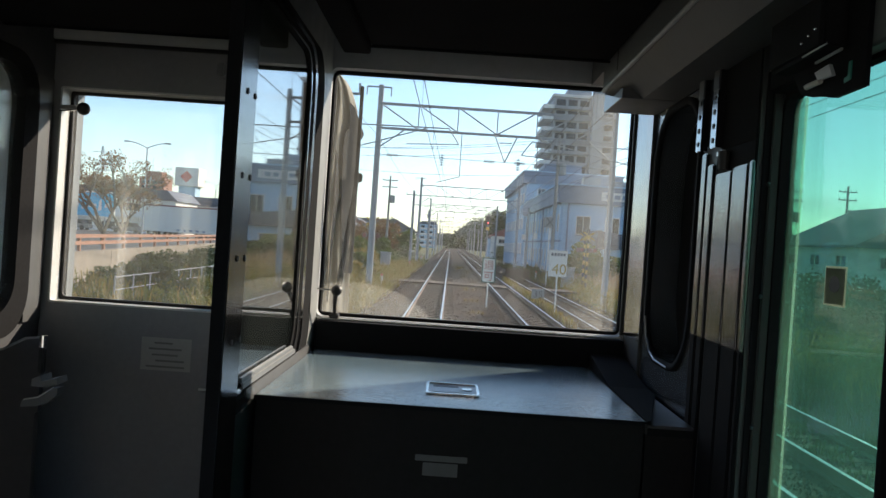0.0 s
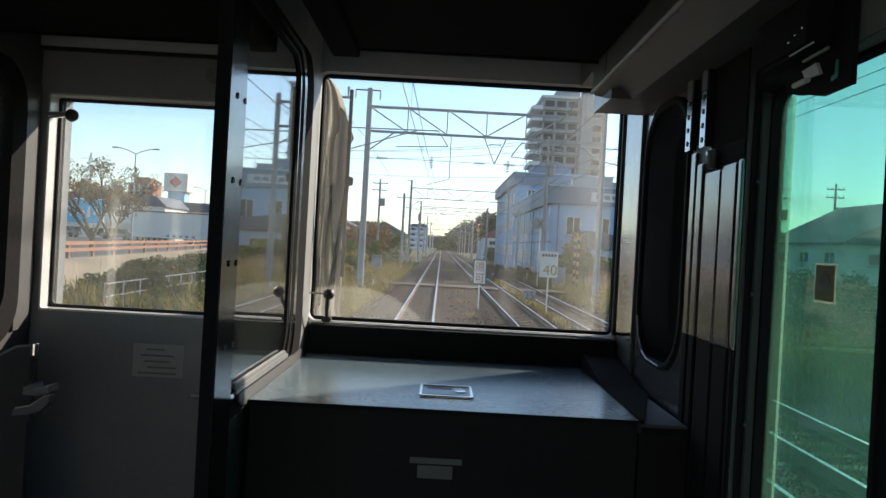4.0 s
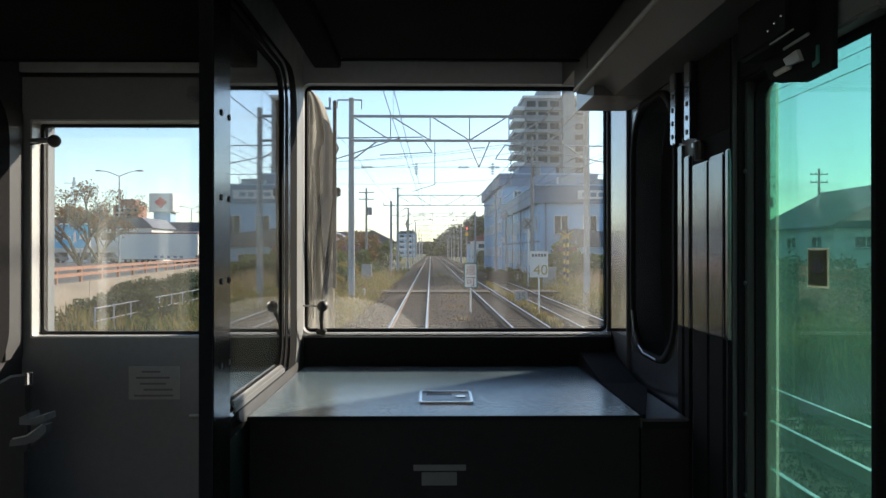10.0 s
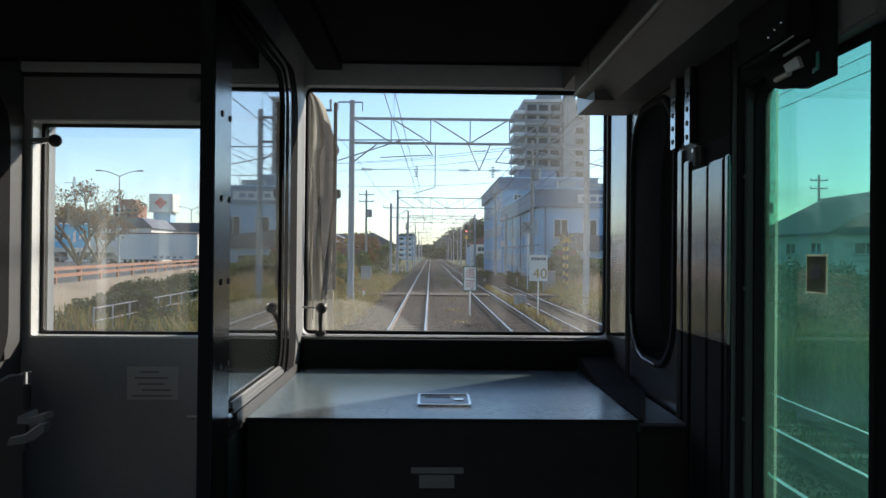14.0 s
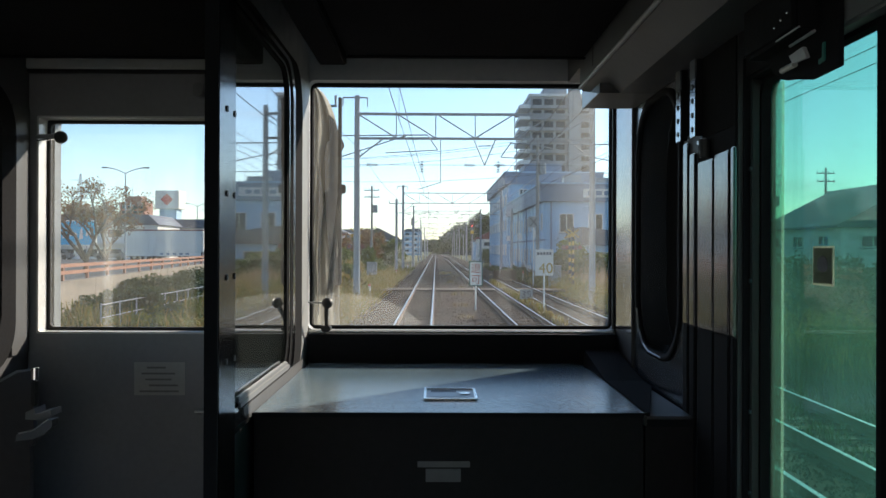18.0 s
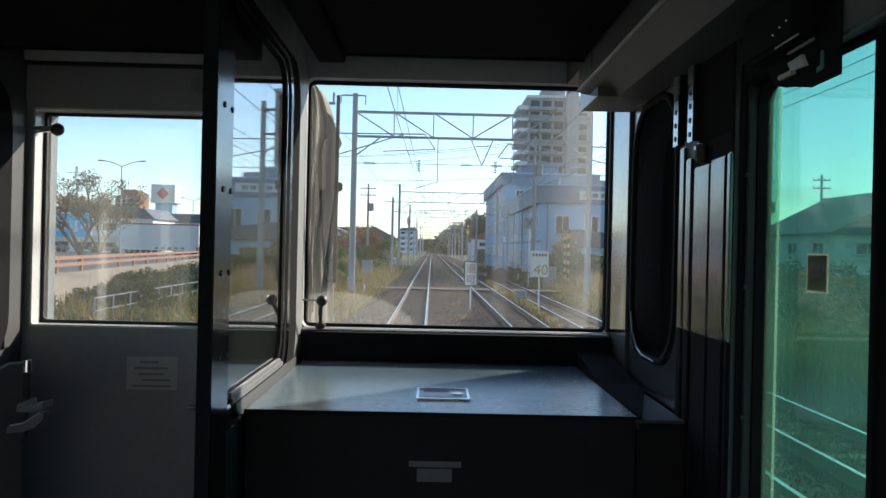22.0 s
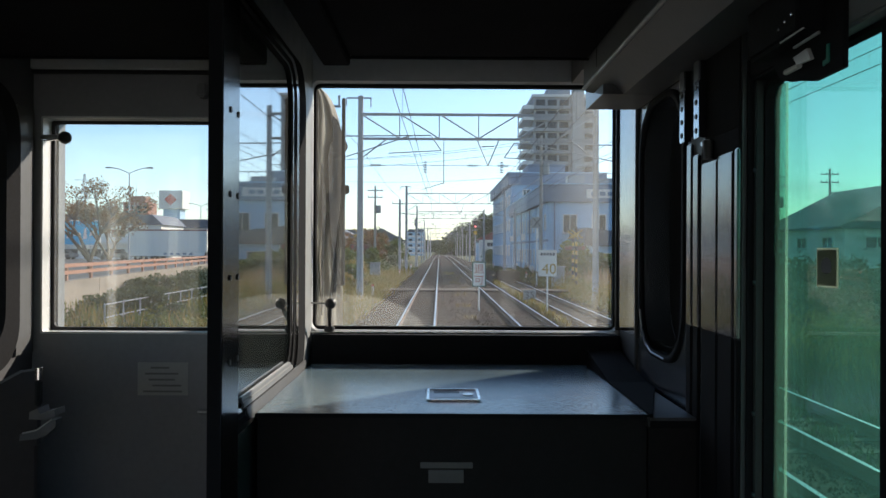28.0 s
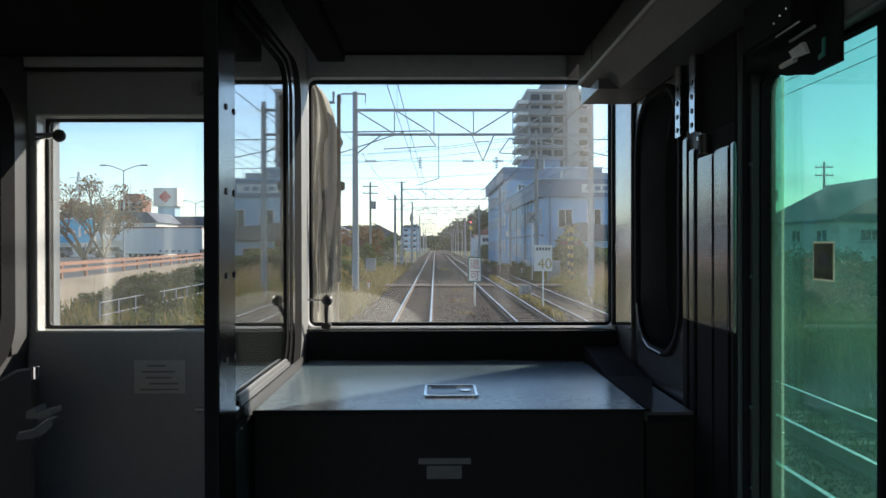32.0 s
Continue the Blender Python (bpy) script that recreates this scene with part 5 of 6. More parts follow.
def bush(x, y, w, h, mat, label, leaves=3500, size=0.10, base=-1.76, long=None):
    t = thing("bush", (x, y, base), label, "bush", "bushes")
    n = 14
    c = np.stack([rng.uniform(-w, w, n), rng.uniform(-(long or w), long or w, n), rng.uniform(0.25, 0.8, n) * h], 1)
    v, f = leaf_cloud(c, rng.uniform(0.3, 0.5, n) * min(w, h), leaves, size)
    v[:, 2] = np.maximum(v[:, 2], 0)
    bm = B()
    for i in range(6):
        rod(bm, (x, y, base), (x + c[i][0] * 0.8, y + c[i][1] * 0.8, base + c[i][2]), 0.05, 0.02, 5)
    part("stems", bm, "bark", t)
    ob = new("foliage", cloud_mesh("foliage", v, f, mat))
    ob.parent = t
    return t


def thicket(name, n, x0, x1, y0, y1, h0, h1, leaves, size, mat, label):
    """Uneven leafy undergrowth, joined."""
    c = np.stack([rng.uniform(x0, x1, n), rng.uniform(y0, y1, n), np.zeros(n)], 1)
    h = rng.uniform(h0, h1, n) * (0.65 + 0.5 * np.sin(c[:, 1] * 0.9 + 2 * np.sin(c[:, 0])) ** 2)
    c[:, 2] = -1.76 + h * 0.5
    v, f = leaf_cloud(c, h * 0.62, leaves, size, 1.0)
    v[:, 2] = np.maximum(v[:, 2], -1.74)
    return tagged(new(name, cloud_mesh(name, v, f, mat)), label, "plants", "", "stuff")


thicket("undergrowth", 420, -6.4, -3.2, 17, 75, 0.6, 1.25, 60000, 0.045, "weed", "rusty yellow undergrowth crowding the left of the line")
thicket("undergrowth", 260, -7.4, -3.6, 17, 90, 0.5, 1.1, 30000, 0.05, "greenweed", "green undergrowth among the dry weeds")
thicket("undergrowth", 420, 7.3, 11.5, 19, 62, 0.7, 1.5, 60000, 0.045, "weed", "dense yellow undergrowth beside the siding")
thicket("undergrowth", 300, 7.5, 13.5, 19, 68, 0.6, 1.4, 40000, 0.05, "greenweed", "green undergrowth among the yellow weeds")
thicket("undergrowth", 160, 7.0, 8.6, 64, 120, 0.5, 1.1, 14000, 0.06, "hedge", "low dark green undergrowth below the works")
thicket("undergrowth", 260, -24, -9, 27, 50, 0.4, 0.8, 40000, 0.05, "greenweed", "green bank below the retaining wall")

# left of the line, ahead
for i, (x, y, w, h, mat) in enumerate(((-9, 70, 2.2, 2.6, "weed"), (-8, 84, 2.5, 3.4, "leaf"), (-11, 100, 3.5, 5.5, "leaf_red"), (-8.5, 118, 2.5, 4.5, "leaf"), (-13, 120, 4, 6.5, "leaf_dark"), (-9, 145, 3, 5.5, "leaf"), (-12, 175, 4, 6.5, "leaf_dark"), (-7.5, 62, 1.2, 1.5, "hedge"), (-5.4, 47, 1.1, 1.9, "weed"), (-6.4, 54, 1.3, 2.2, "leaf"))):
    bush(x, y, w, h, mat, {"weed": "yellowing bush beside the line", "leaf": "green bush beside the line", "leaf_red": "reddish brown autumn bush", "leaf_dark": "dark green bush beside the line", "hedge": "low green bush beside the line"}[mat], 4500, 0.16)
# right of the line, ahead
for x, y, w, h, mat in ((10.6, 57, 1.9, 4.6, "leaf"), (13.6, 58.5, 1.6, 2.6, "hedge"), (8.9, 63, 1.0, 1.9, "weed"), (16.5, 58, 2.2, 2.6, "leaf_dark"), (8.2, 76, 0.7, 1.5, "hedge"), (8.1, 88, 0.7, 1.3, "leaf_dark"), (12, 150, 3, 4, "leaf_dark"), (13, 165, 4, 6, "leaf_dark")):
    bush(x, y, w, h, mat, {"weed": "yellowing bush on the verge", "leaf": "yellow-green bush on the verge", "hedge": "low green bush beside the line", "leaf_dark": "dark green bush beside the line"}[mat], 7500, 0.13)
# beside the line, seen through the side door
for x, y, w, h in ((14.5, 29, 2.2, 2.6), (17, 33, 2.4, 3.0), (12.5, 26, 1.5, 1.6), (19.5, 38, 2.6, 2.8)):
    bush(x, y, w, h, "hedge", "dark green hedge beside the line", 6000, 0.09)


# ---- buildings ----
def openings(parent, axis, d, u0, u1, z0, z1, nu, nz, fill_u, fill_z, out, frame_mat="white"):
    """Rows of windows as frames with panes, proud of a wall that lies in a plane."""
    du, dz = (u1 - u0) / nu, (z1 - z0) / nz
    for i in range(nu):
        for j in range(nz):
            a0, b0 = u0 + du * (i + 0.5 - fill_u / 2), z0 + dz * (j + 0.5 - fill_z / 2)
            a1, b1 = a0 + du * fill_u, b0 + dz * fill_z
            t = 0.07
            w = part("window", ring(B(), axis, d, d + out * 0.07, rounded(a0, a1, b0, b1, 0.005, 1), rounded(a0 + t, a1 - t, b0 + t, b1 - t, 0.005, 1)), frame_mat, parent)
            lo, hi = sorted((d + out * 0.01, d + out * 0.03))
            if axis == "y":
                part("pane", box(B(), (a0 + t, lo, b0 + t), (a1 - t, hi, b1 - t)), "window", w)
                part("mullion", box(B(), ((a0 + a1) / 2 - 0.03, min(d, d + out * 0.06), b0 + t), ((a0 + a1) / 2 + 0.03, max(d, d + out * 0.06), b1 - t)), frame_mat, w)
                part("sill", box(B(), (a0 - 0.06, min(d, d + out * 0.13), b0 - 0.07), (a1 + 0.06, max(d, d + out * 0.13), b0 - 0.002)), "fascia", w)
            else:
                part("pane", box(B(), (lo, a0 + t, b0 + t), (hi, a1 - t, b1 - t)), "window", w)
                part("mullion", box(B(), (min(d, d + out * 0.06), (a0 + a1) / 2 - 0.03, b0 + t), (max(d, d + out * 0.06), (a0 + a1) / 2 + 0.03, b1 - t)), frame_mat, w)
                part("sill", box(B(), (min(d, d + out * 0.13), a0 - 0.06, b0 - 0.07), (max(d, d + out * 0.13), a1 + 0.06, b0 - 0.002)), "fascia", w)


# apartment tower
tw = thing("apartment_tower", (36, 215, -1.7), "tall grey apartment tower with white balcony bands", "apartment building")
part("wall", box(B(), (24, 208, -1.75), (40, 226, 40.5)), "tower", tw)
part("stair_core", box(B(), (33.6, 205.5, -1.75), (36.4, 207.98, 42.5)), "tower", tw)
part("roof", box(B(), (23.6, 207.6, 40.52), (40.4, 226.4, 41.2)), "tower_edge", tw)
part("roof_house", box(B(), (28, 212, 41.22), (34, 220, 43.6)), "tower", tw)
for k in range(14):
    z = 0.3 + 2.85 * k
    part("balcony", box(B(), (21.2, 207.2, z), (23.98, 222, z + 1.0), 0.05), "tower_edge", tw, "white balcony band")
    part("front_band", box(B(), (24.2, 207.1, z), (33.4, 207.96, z + 0.85), 0.05), "tower", tw)
    for i in range(3):
        x = 24.6 + 3.0 * i
        part("window", box(B(), (x, 207.90, z + 0.95), (x + 2.3, 207.99, z + 2.5)), "window", tw)
    for i in range(1):
        x = 37.1 + 3.3 * i
        part("window", box(B(), (x, 207.90, z + 0.95), (x + 2.0, 207.99, z + 2.4)), "window", tw)

# blue works building
bb = thing("blue_works", (15, 90, -1.7), "blue-grey three-storey works building with grey fascia bands", "factory")
part("wall", box(B(), (9.4, 70, -1.75), (20.5, 104, 5.9)), "bluewhite", bb)
part("plinth", box(B(), (9.3, 69.9, -1.75), (20.6, 104, -1.1)), "fascia", bb, "grey concrete plinth")
part("tall_wing", box(B(), (9.2, 104.02, -1.75), (21, 140, 10.6)), "blue", bb)
part("fascia", box(B(), (8.95, 69.6, 5.4), (20.9, 104.0, 6.9), 0.05), "fascia", bb, "grey fascia band")
part("coping", box(B(), (8.88, 69.53, 6.902), (20.97, 104.0, 7.02), 0.02), "bluewhite", bb, "pale coping")
part("wing_fascia", box(B(), (8.75, 103.7, 9.6), (21.4, 140.4, 11.1), 0.05), "fascia", bb, "grey fascia band")
part("wing_coping", box(B(), (8.68, 103.63, 11.102), (21.47, 140.47, 11.24), 0.02), "bluewhite", bb, "pale coping")
part("roof_house", box(B(), (12, 110, 11.25), (17, 118, 12.9), 0.04), "fascia", bb)
openings(bb, "x", 9.4, 70.6, 103.4, -0.9, 5.3, 12, 2, 0.46, 0.46, -1)
openings(bb, "x", 9.2, 105, 139, -0.4, 9.4, 9, 3, 0.42, 0.42, -1)
openings(bb, "y", 70, 10.0, 20.0, 1.9, 5.2, 4, 1, 0.5, 0.5, -1)
openings(bb, "y", 104.02, 9.8, 20.6, 7.1, 9.5, 4, 1, 0.4, 0.6, -1)
for k in range(13):  # pilasters between the windows
    y = 70.45 + 2.76 * k
    part("pilaster", box(B(), (9.27, y - 0.14, -1.09), (9.399, y + 0.14, 5.39)), "bluewhite", bb)
part("string_course", box(B(), (9.22, 70.0, 2.02), (9.399, 104.0, 2.2), 0.02), "fascia", bb)
for y in (74.0, 82.3, 90.6, 98.9):
    part("downpipe", rod(B(), (9.18, y + 0.4, -1.75), (9.18, y + 0.4, 5.38), 0.07, n=8), "fascia", bb)
for x in (9.9, 20.1):
    part("downpipe", rod(B(), (x, 69.84, -1.75), (x, 69.84, 5.38), 0.07, n=8), "fascia", bb)
for y, z in ((73.0, 2.35), (78.6, -0.9), (86.8, 2.35), (95.0, -0.9), (100.6, 2.35)):
    cu = part("cooling_unit", box(B(), (8.78, y, z), (9.2, y + 0.85, z + 0.62), 0.04), "white", bb)
    part("grille", rod(B(), (8.76, y + 0.36, z + 0.31), (8.779, y + 0.36, z + 0.31), 0.24, n=16), "roof", cu)
part("fascia_sign", box(B(), (12.6, 69.55, 5.75), (16.2, 69.599, 6.5), 0.01), "white", bb, "plain pale name board, writing too small to read")
for x in (13.0, 13.7, 14.4, 15.1):
    part("text_bar", box(B(), (x, 69.535, 5.95), (x + 0.5, 69.548, 6.3)), "fascia", bb)
part("roof_rail", rod(B(), (9.2, 70.2, 7.9), (20.5, 70.2, 7.9), 0.035, n=6), "mast", bb)
part("roof_rail", rod(B(), (9.2, 70.2, 7.9), (9.2, 103.5, 7.9), 0.035, n=6), "mast", bb)
for k in range(6):
    part("rail_post", rod(B(), (9.2 + 2.2 * k, 70.2, 7.02), (9.2 + 2.2 * k, 70.2, 7.9), 0.03, n=6), "mast", bb)
for k in range(1, 13):
    part("rail_post", rod(B(), (9.2, 70.2 + 2.7 * k, 7.02), (9.2, 70.2 + 2.7 * k, 7.9), 0.03, n=6), "mast", bb)
for x, y, w in ((12.0, 76, 1.6), (15.5, 79, 2.2), (11.5, 92, 1.8)):
    part("roof_unit", box(B(), (x, y, 7.03), (x + w, y + 1.4, 8.3), 0.05), "plate", bb, "grey rooftop unit")
# lean-to shed at its end
ls = thing("lean_to_shed", (16, 65.5, -1.7), "low shed with pale walls and a grey sheet roof", "shed")
part("wall", box(B(), (11.6, 62.2, -1.75), (20.3, 69.4, 1.6)), "bluewhite", ls)
part("roof", slab(B(), "y", 61.7, 69.5, [(11.1, 1.62), (20.8, 1.62), (20.8, 1.85), (11.1, 3.0)]), "roof", ls, "sloping grey sheet roof")
for k in range(11):
    x = 11.3 + 0.93 * k
    part("roof_rib", box(B(), (x - 0.03, 61.7, 3.0 - 1.15 * (x - 11.1) / 9.7 - 0.01), (x + 0.03, 69.5, 3.04 - 1.15 * (x - 11.1) / 9.7)), "roof", ls)
openings(ls, "y", 62.2, 12.2, 19.6, -0.6, 1.5, 3, 1, 0.5, 0.6, -1)
part("door", box(B(), (18.4, 62.12, -1.75), (19.4, 62.19, 0.3)), "fascia", ls)


def house(x, y, w, d, h, wall, roof, label, along="y", rows=2, group="houses", windows=True, base=-1.75):
    g = thing("house", (x, y, base), label, "house", group)
    part("wall", box(B(), (x - w / 2, y - d / 2, base), (x + w / 2, y + d / 2, base + h)), wall, g)
    e, p = base + h + 0.02, base + h + 0.28 * w
    part("roof", slab(B(), "y", y - d / 2 - 0.5, y + d / 2 + 0.5, [(x - w / 2 - 0.5, e - 0.15), (x + w / 2 + 0.5, e - 0.15), (x + w / 2 + 0.5, e), (x, p), (x - w / 2 - 0.5, e)]), roof, g)
    if windows:
        openings(g, "y", y - d / 2, x - w / 2 + 0.3, x + w / 2 - 0.3, base + 0.6, base + h, max(2, int(w / 3)), rows, 0.45, 0.4, -1)
        s = 1 if x < 0 else -1
        openings(g, "x", x + s * w / 2, y - d / 2 + 0.3, y + d / 2 - 0.3, base + 0.6, base + h, max(2, int(d / 4)), rows, 0.4, 0.4, s)
    return g


house(13.5, 190, 8, 10, 5.5, "white", "redroof", "white house with a red-brown roof")
house(22, 172, 9, 9, 5.0, "white", "roof", "white house with a grey roof")
house(15, 235, 9, 10, 5.2, "bluewhite", "roof", "pale house with a dark roof")
house(-16, 230, 12, 14, 5.5, "white", "roof", "white house with a grey roof")
house(-18.5, 128, 9, 12, 4.4, "bluewhite", "roof", "grey workshop with a low gable roof")
house(-12.5, 172, 6, 8, 4.2, "white", "roof", "small white gabled house")
house(-24, 190, 14, 12, 4.6, "bluewhite", "roof", "long pale workshop with a grey roof")
# seen through the side door
house(31, 57, 11, 12, 4.6, "white", "roof", "pale house with a dark roof behind the hedge")
house(25.0, 70, 8, 9, 4.4, "bluewhite", "roof", "small house with a dark roof")
house(47, 74, 16, 12, 6.4, "white", "redroof", "two-storey house with a red-brown roof")

# ---- left side, seen through the gangway door ----
rw = thing("retaining_wall", (-20, 60, -1.7), "brown stained concrete retaining wall beside a road", "wall")
for k in range(14):
    y = 30 + 9 * k
    x0 = -15.0 - 0.14 * (y - 30)
    x1 = -15.0 - 0.14 * (y + 8.95 - 30)
    part("wall_panel", slab(B(), "z", -1.75, -0.15, [(x0, y), (x1, y + 8.95), (x1 - 0.4, y + 8.95), (x0 - 0.4, y)]), "wall", rw)
bm = slab(B(), "z", -1.74, -0.3, [(-15.5, 30), (-33, 156), (-60, 156), (-42, 30)])
structure("road", bm, "asphalt", "grey asphalt road above the retaining wall", "road")


def flats(x, y, w, d, floors, label, mat="white"):
    g = thing("apartment_block", (x, y, -1.7), label, "apartment building", "low apartment blocks")
    h = floors * 2.8
    part("wall", box(B(), (x - w / 2, y - d / 2, -1.75), (x + w / 2, y + d / 2, h - 1.0)), mat, g)
    part("roof", slab(B(), "y", y - d / 2 - 0.4, y + d / 2 + 0.4, [(x - w / 2 - 0.4, h - 0.98), (x + w / 2 + 0.4, h - 0.98), (x + w / 2 - 1.2, h + 0.5), (x - w / 2 + 1.2, h + 0.5)]), "roof", g)
    for j in range(floors):
        z = -0.9 + 2.8 * j
        part("balcony", box(B(), (x - w / 2 + 0.4, y - d / 2 - 1.0, z), (x + w / 2 - 0.4, y - d / 2 - 0.02, z + 0.95), 0.03), "tower_edge", g)
        n = int(w / 3.2)
        for i in range(n):
            u = x - w / 2 + 0.8 + i * (w - 1.2) / n
            part("window", box(B(), (u, y - d / 2 - 0.05, z + 0.1), (u + 1.9, y - d / 2 - 0.01, z + 2.0)), "window", g)
    return g


flats(-49, 122, 18, 10, 2, "low white two-storey flats with a dark hipped roof")
flats(-39.5, 140, 12, 9, 2, "low white flats with stair ends")
flats(-66, 132, 14, 10, 2, "low white warehouse with a flat roof")
flats(-70, 180, 40, 12, 2, "long low white works building", "bluewhite")
flats(-38, 205, 16, 12, 2, "low blue-grey works building", "blue")


def lamp_post(x, y, h, label, base=-0.3):
    g = thing("street_lamp", (x, y, base), label, "street lamp", "street lamps")
    part("pole", rod(B(), (x, y, base), (x, y, h), 0.10, 0.06, 10), "mast", g)
    for s in (-1, 1):
        bm = B()
        prev = (x, y, h)
        for i in range(1, 7):
            t = i / 6
            p = (x + s * 2.0 * t, y, h + 0.55 * math.sin(t * 1.7))
            rod(bm, prev, p, 0.045, n=6)
            prev = p
        part("arm", bm, "mast", g)
        part("lantern", box(B(), (prev[0] - 0.35, y - 0.12, prev[2] - 0.06), (prev[0] + 0.35, y + 0.12, prev[2] + 0.08), 0.05), "plate", g)


lamp_post(-30.5, 80, 8.6, "grey street lamp with two curved arms")
lamp_post(-44, 150, 9, "grey street lamp with two curved arms")


def pole(x, y, h, label, base=-1.75, tilt=0.0):
    g = thing("utility_pole", (x, y, base), label, "utility pole", "utility poles")
    part("shaft", rod(B(), (x, y, base), (x + tilt, y, base + h), 0.17, 0.11, 10), "concrete", g)
    for z in (h - 0.6, h - 1.4):
        part("cross_arm", box(B(), (x + tilt - 0.9, y - 0.05, base + z), (x + tilt + 0.9, y + 0.05, base + z + 0.1)), "mast", g)
        for d in (-0.8, -0.3, 0.3, 0.8):
            part("insulator", rod(B(), (x + tilt + d, y, base + z + 0.1), (x + tilt + d, y, base + z + 0.28), 0.05, 0.03, 6), "insulator", g)
    part("transformer", rod(B(), (x + tilt + 0.4, y, base + h - 3.2), (x + tilt + 0.4, y, base + h - 2.3), 0.28, n=12), "plate", g)


pole(-47, 108, 11, "concrete utility pole with cross arms")
pole(-60, 160, 12, "concrete utility pole with cross arms")
pole(-33, 118, 10, "concrete utility pole with cross arms")
pole(8.3, 66.5, 12.4, "tall concrete utility pole beside the works")
pole(-13.5, 84, 12.6, "tall concrete utility pole beside the line")
pole(-7.6, 96, 10.5, "concrete utility pole beside the line")
sw = thing("service_wires", (8.3, 66.5, 9), "service wires strung across the line between two poles", "wire")
for x0, z0, x1, z1 in ((7.5, 10.25, -14.3, 10.45), (9.1, 10.25, -12.7, 10.45), (7.5, 9.45, -14.3, 9.65), (8.3, 7.4, -13.5, 8.4)):
    bm = B()
    prev = None
    for i in range(13):
        u = i / 12
        p = (x0 + (x1 - x0) * u, 66.5 + 17.5 * u, z0 + (z1 - z0) * u - 1.6 * u * (1 - u))
        if prev:
            rod(bm, prev, p, 0.016, n=5)
        prev = p
    part("wire", bm, "wire", sw)
pole(38.5, 80, 11.2, "concrete utility pole beside the houses")
pole(29, 70, 10, "concrete utility pole beside the houses")

# parked cars on the road edge
def car(x, y, label):
    g = thing("parked_car", (x, y, -0.3), label, "car", "parked cars")
    part("body", box(B(), (x - 2.1, y - 0.85, -0.05), (x + 2.1, y + 0.85, 0.55), 0.12), "carpaint", g)
    part("cabin", slab(B(), "y", y - 0.72, y + 0.72, [(x - 1.5, 0.55), (x - 0.95, 1.12), (x + 0.75, 1.12), (x + 1.4, 0.55)]), "window", g)
    for u in (-1.3, 1.3):
        for s in (-0.8, 0.8):
            part("wheel", rod(B(), (x + u, y + s - 0.1, 0.02), (x + u, y + s + 0.1, 0.02), 0.32, n=14), "rubber", g)


for x, y in ((-43, 108), (-38, 109), (-52, 112), (-57, 110)):
    car(x, y, "pale parked car beside the road")

# trees on the left
tree(-21.5, 50, 8.0, 0.45, "leaf_red", "half-bare autumn tree with thin red-brown leaves", 3000, 0.07, 5, True)
tree(-25.0, 62, 7.5, 0.55, "leaf_red", "autumn tree with red-brown leaves", 5000, 0.08, 8, True)
for x, y, w, h in ((-12.6, 34, 1.6, 1.3), (-14.5, 44, 2.2, 1.5), (-17.5, 60, 2.5, 1.6), (-13.5, 39, 1.4, 1.2)):
    bush(x, y, w, h, "hedge", "low green hedge below the wall", 6000, 0.08)
fn = thing("fence", (-12, 50, -1.7), "thin pale metal railing along the line", "fence")
for k in range(40):
    y = 28 + 1.8 * k
    part("fence_post", rod(B(), (-11.5 - 0.05 * k, y, -1.75), (-11.5 - 0.05 * k, y, -0.65), 0.03, n=6), "plate", fn)
for z in (-0.7, -1.15):
    part("rail", rod(B(), (-11.5, 28, z), (-13.45, 98.2, z), 0.022, n=6), "plate", fn)

# ---- distance ----
def ridge(name, x0, x1, y, h, seed, label):
    """A wooded ridge: an uneven long mound with a crown of leaf clumps."""
    t = thing(name, ((x0 + x1) / 2, y, -1.75), label, "hill")
    n = 40
    top = []
    for i in range(n + 1):
        u = i / n
        top.append((x0 + (x1 - x0) * u, -1.75 + h * (math.sin(math.pi * u) ** 0.55) * (0.85 + 0.25 * noise.noise((u * 6, seed, 0)))))
    part("slope", slab(B(), "y", y, y + 60, [(x0, -1.76)] + top[1:-1] + [(x1, -1.76)]), "hill", t)
    c = np.array([(p[0], y + rng.uniform(-6, 4), p[1] * rng.uniform(0.15, 1.0)) for p in top for _ in range(10)])
    v, f = leaf_cloud(c, rng.uniform(2.0, 4.0, len(c)), 16000, 0.75)
    ob = new("woods", cloud_mesh("woods", v - np.array(t.location), f, "leaf_dark"))
    tagged(ob, kind="stuff")
    ob.parent = t


ridge("wooded_hill", 1, 62, 430, 25, 3, "dark wooded hill beyond the line")
ridge("wooded_hill", -130, -14, 600, 13, 7, "low dark wooded ridge in the distance")
ridge("wooded_hill", 60, 320, 520, 18, 9, "dark wooded hill beyond the houses")
ridge("wooded_hill", -600, -150, 800, 14, 11, "low far wooded ridge")
ridge("wooded_hill", -60, 60, 900, 16, 13, "low far woods where the line vanishes")
for i, (x, y, w, h) in enumerate(((-30, 320, 16, 9), (-12, 420, 9, 12), (-60, 340, 22, 8), (-130, 330, 40, 9), (-95, 300, 18, 12), (-190, 380, 40, 12))):
    flats(x, y, w, 12, max(2, int(h / 3)), "far pale building in the haze", "bluewhite")


# ---- more of the left side ----
gr = thing("guard_rail", (-22, 80, -0.15), "rust-red steel guard rail on the retaining wall", "guard rail")
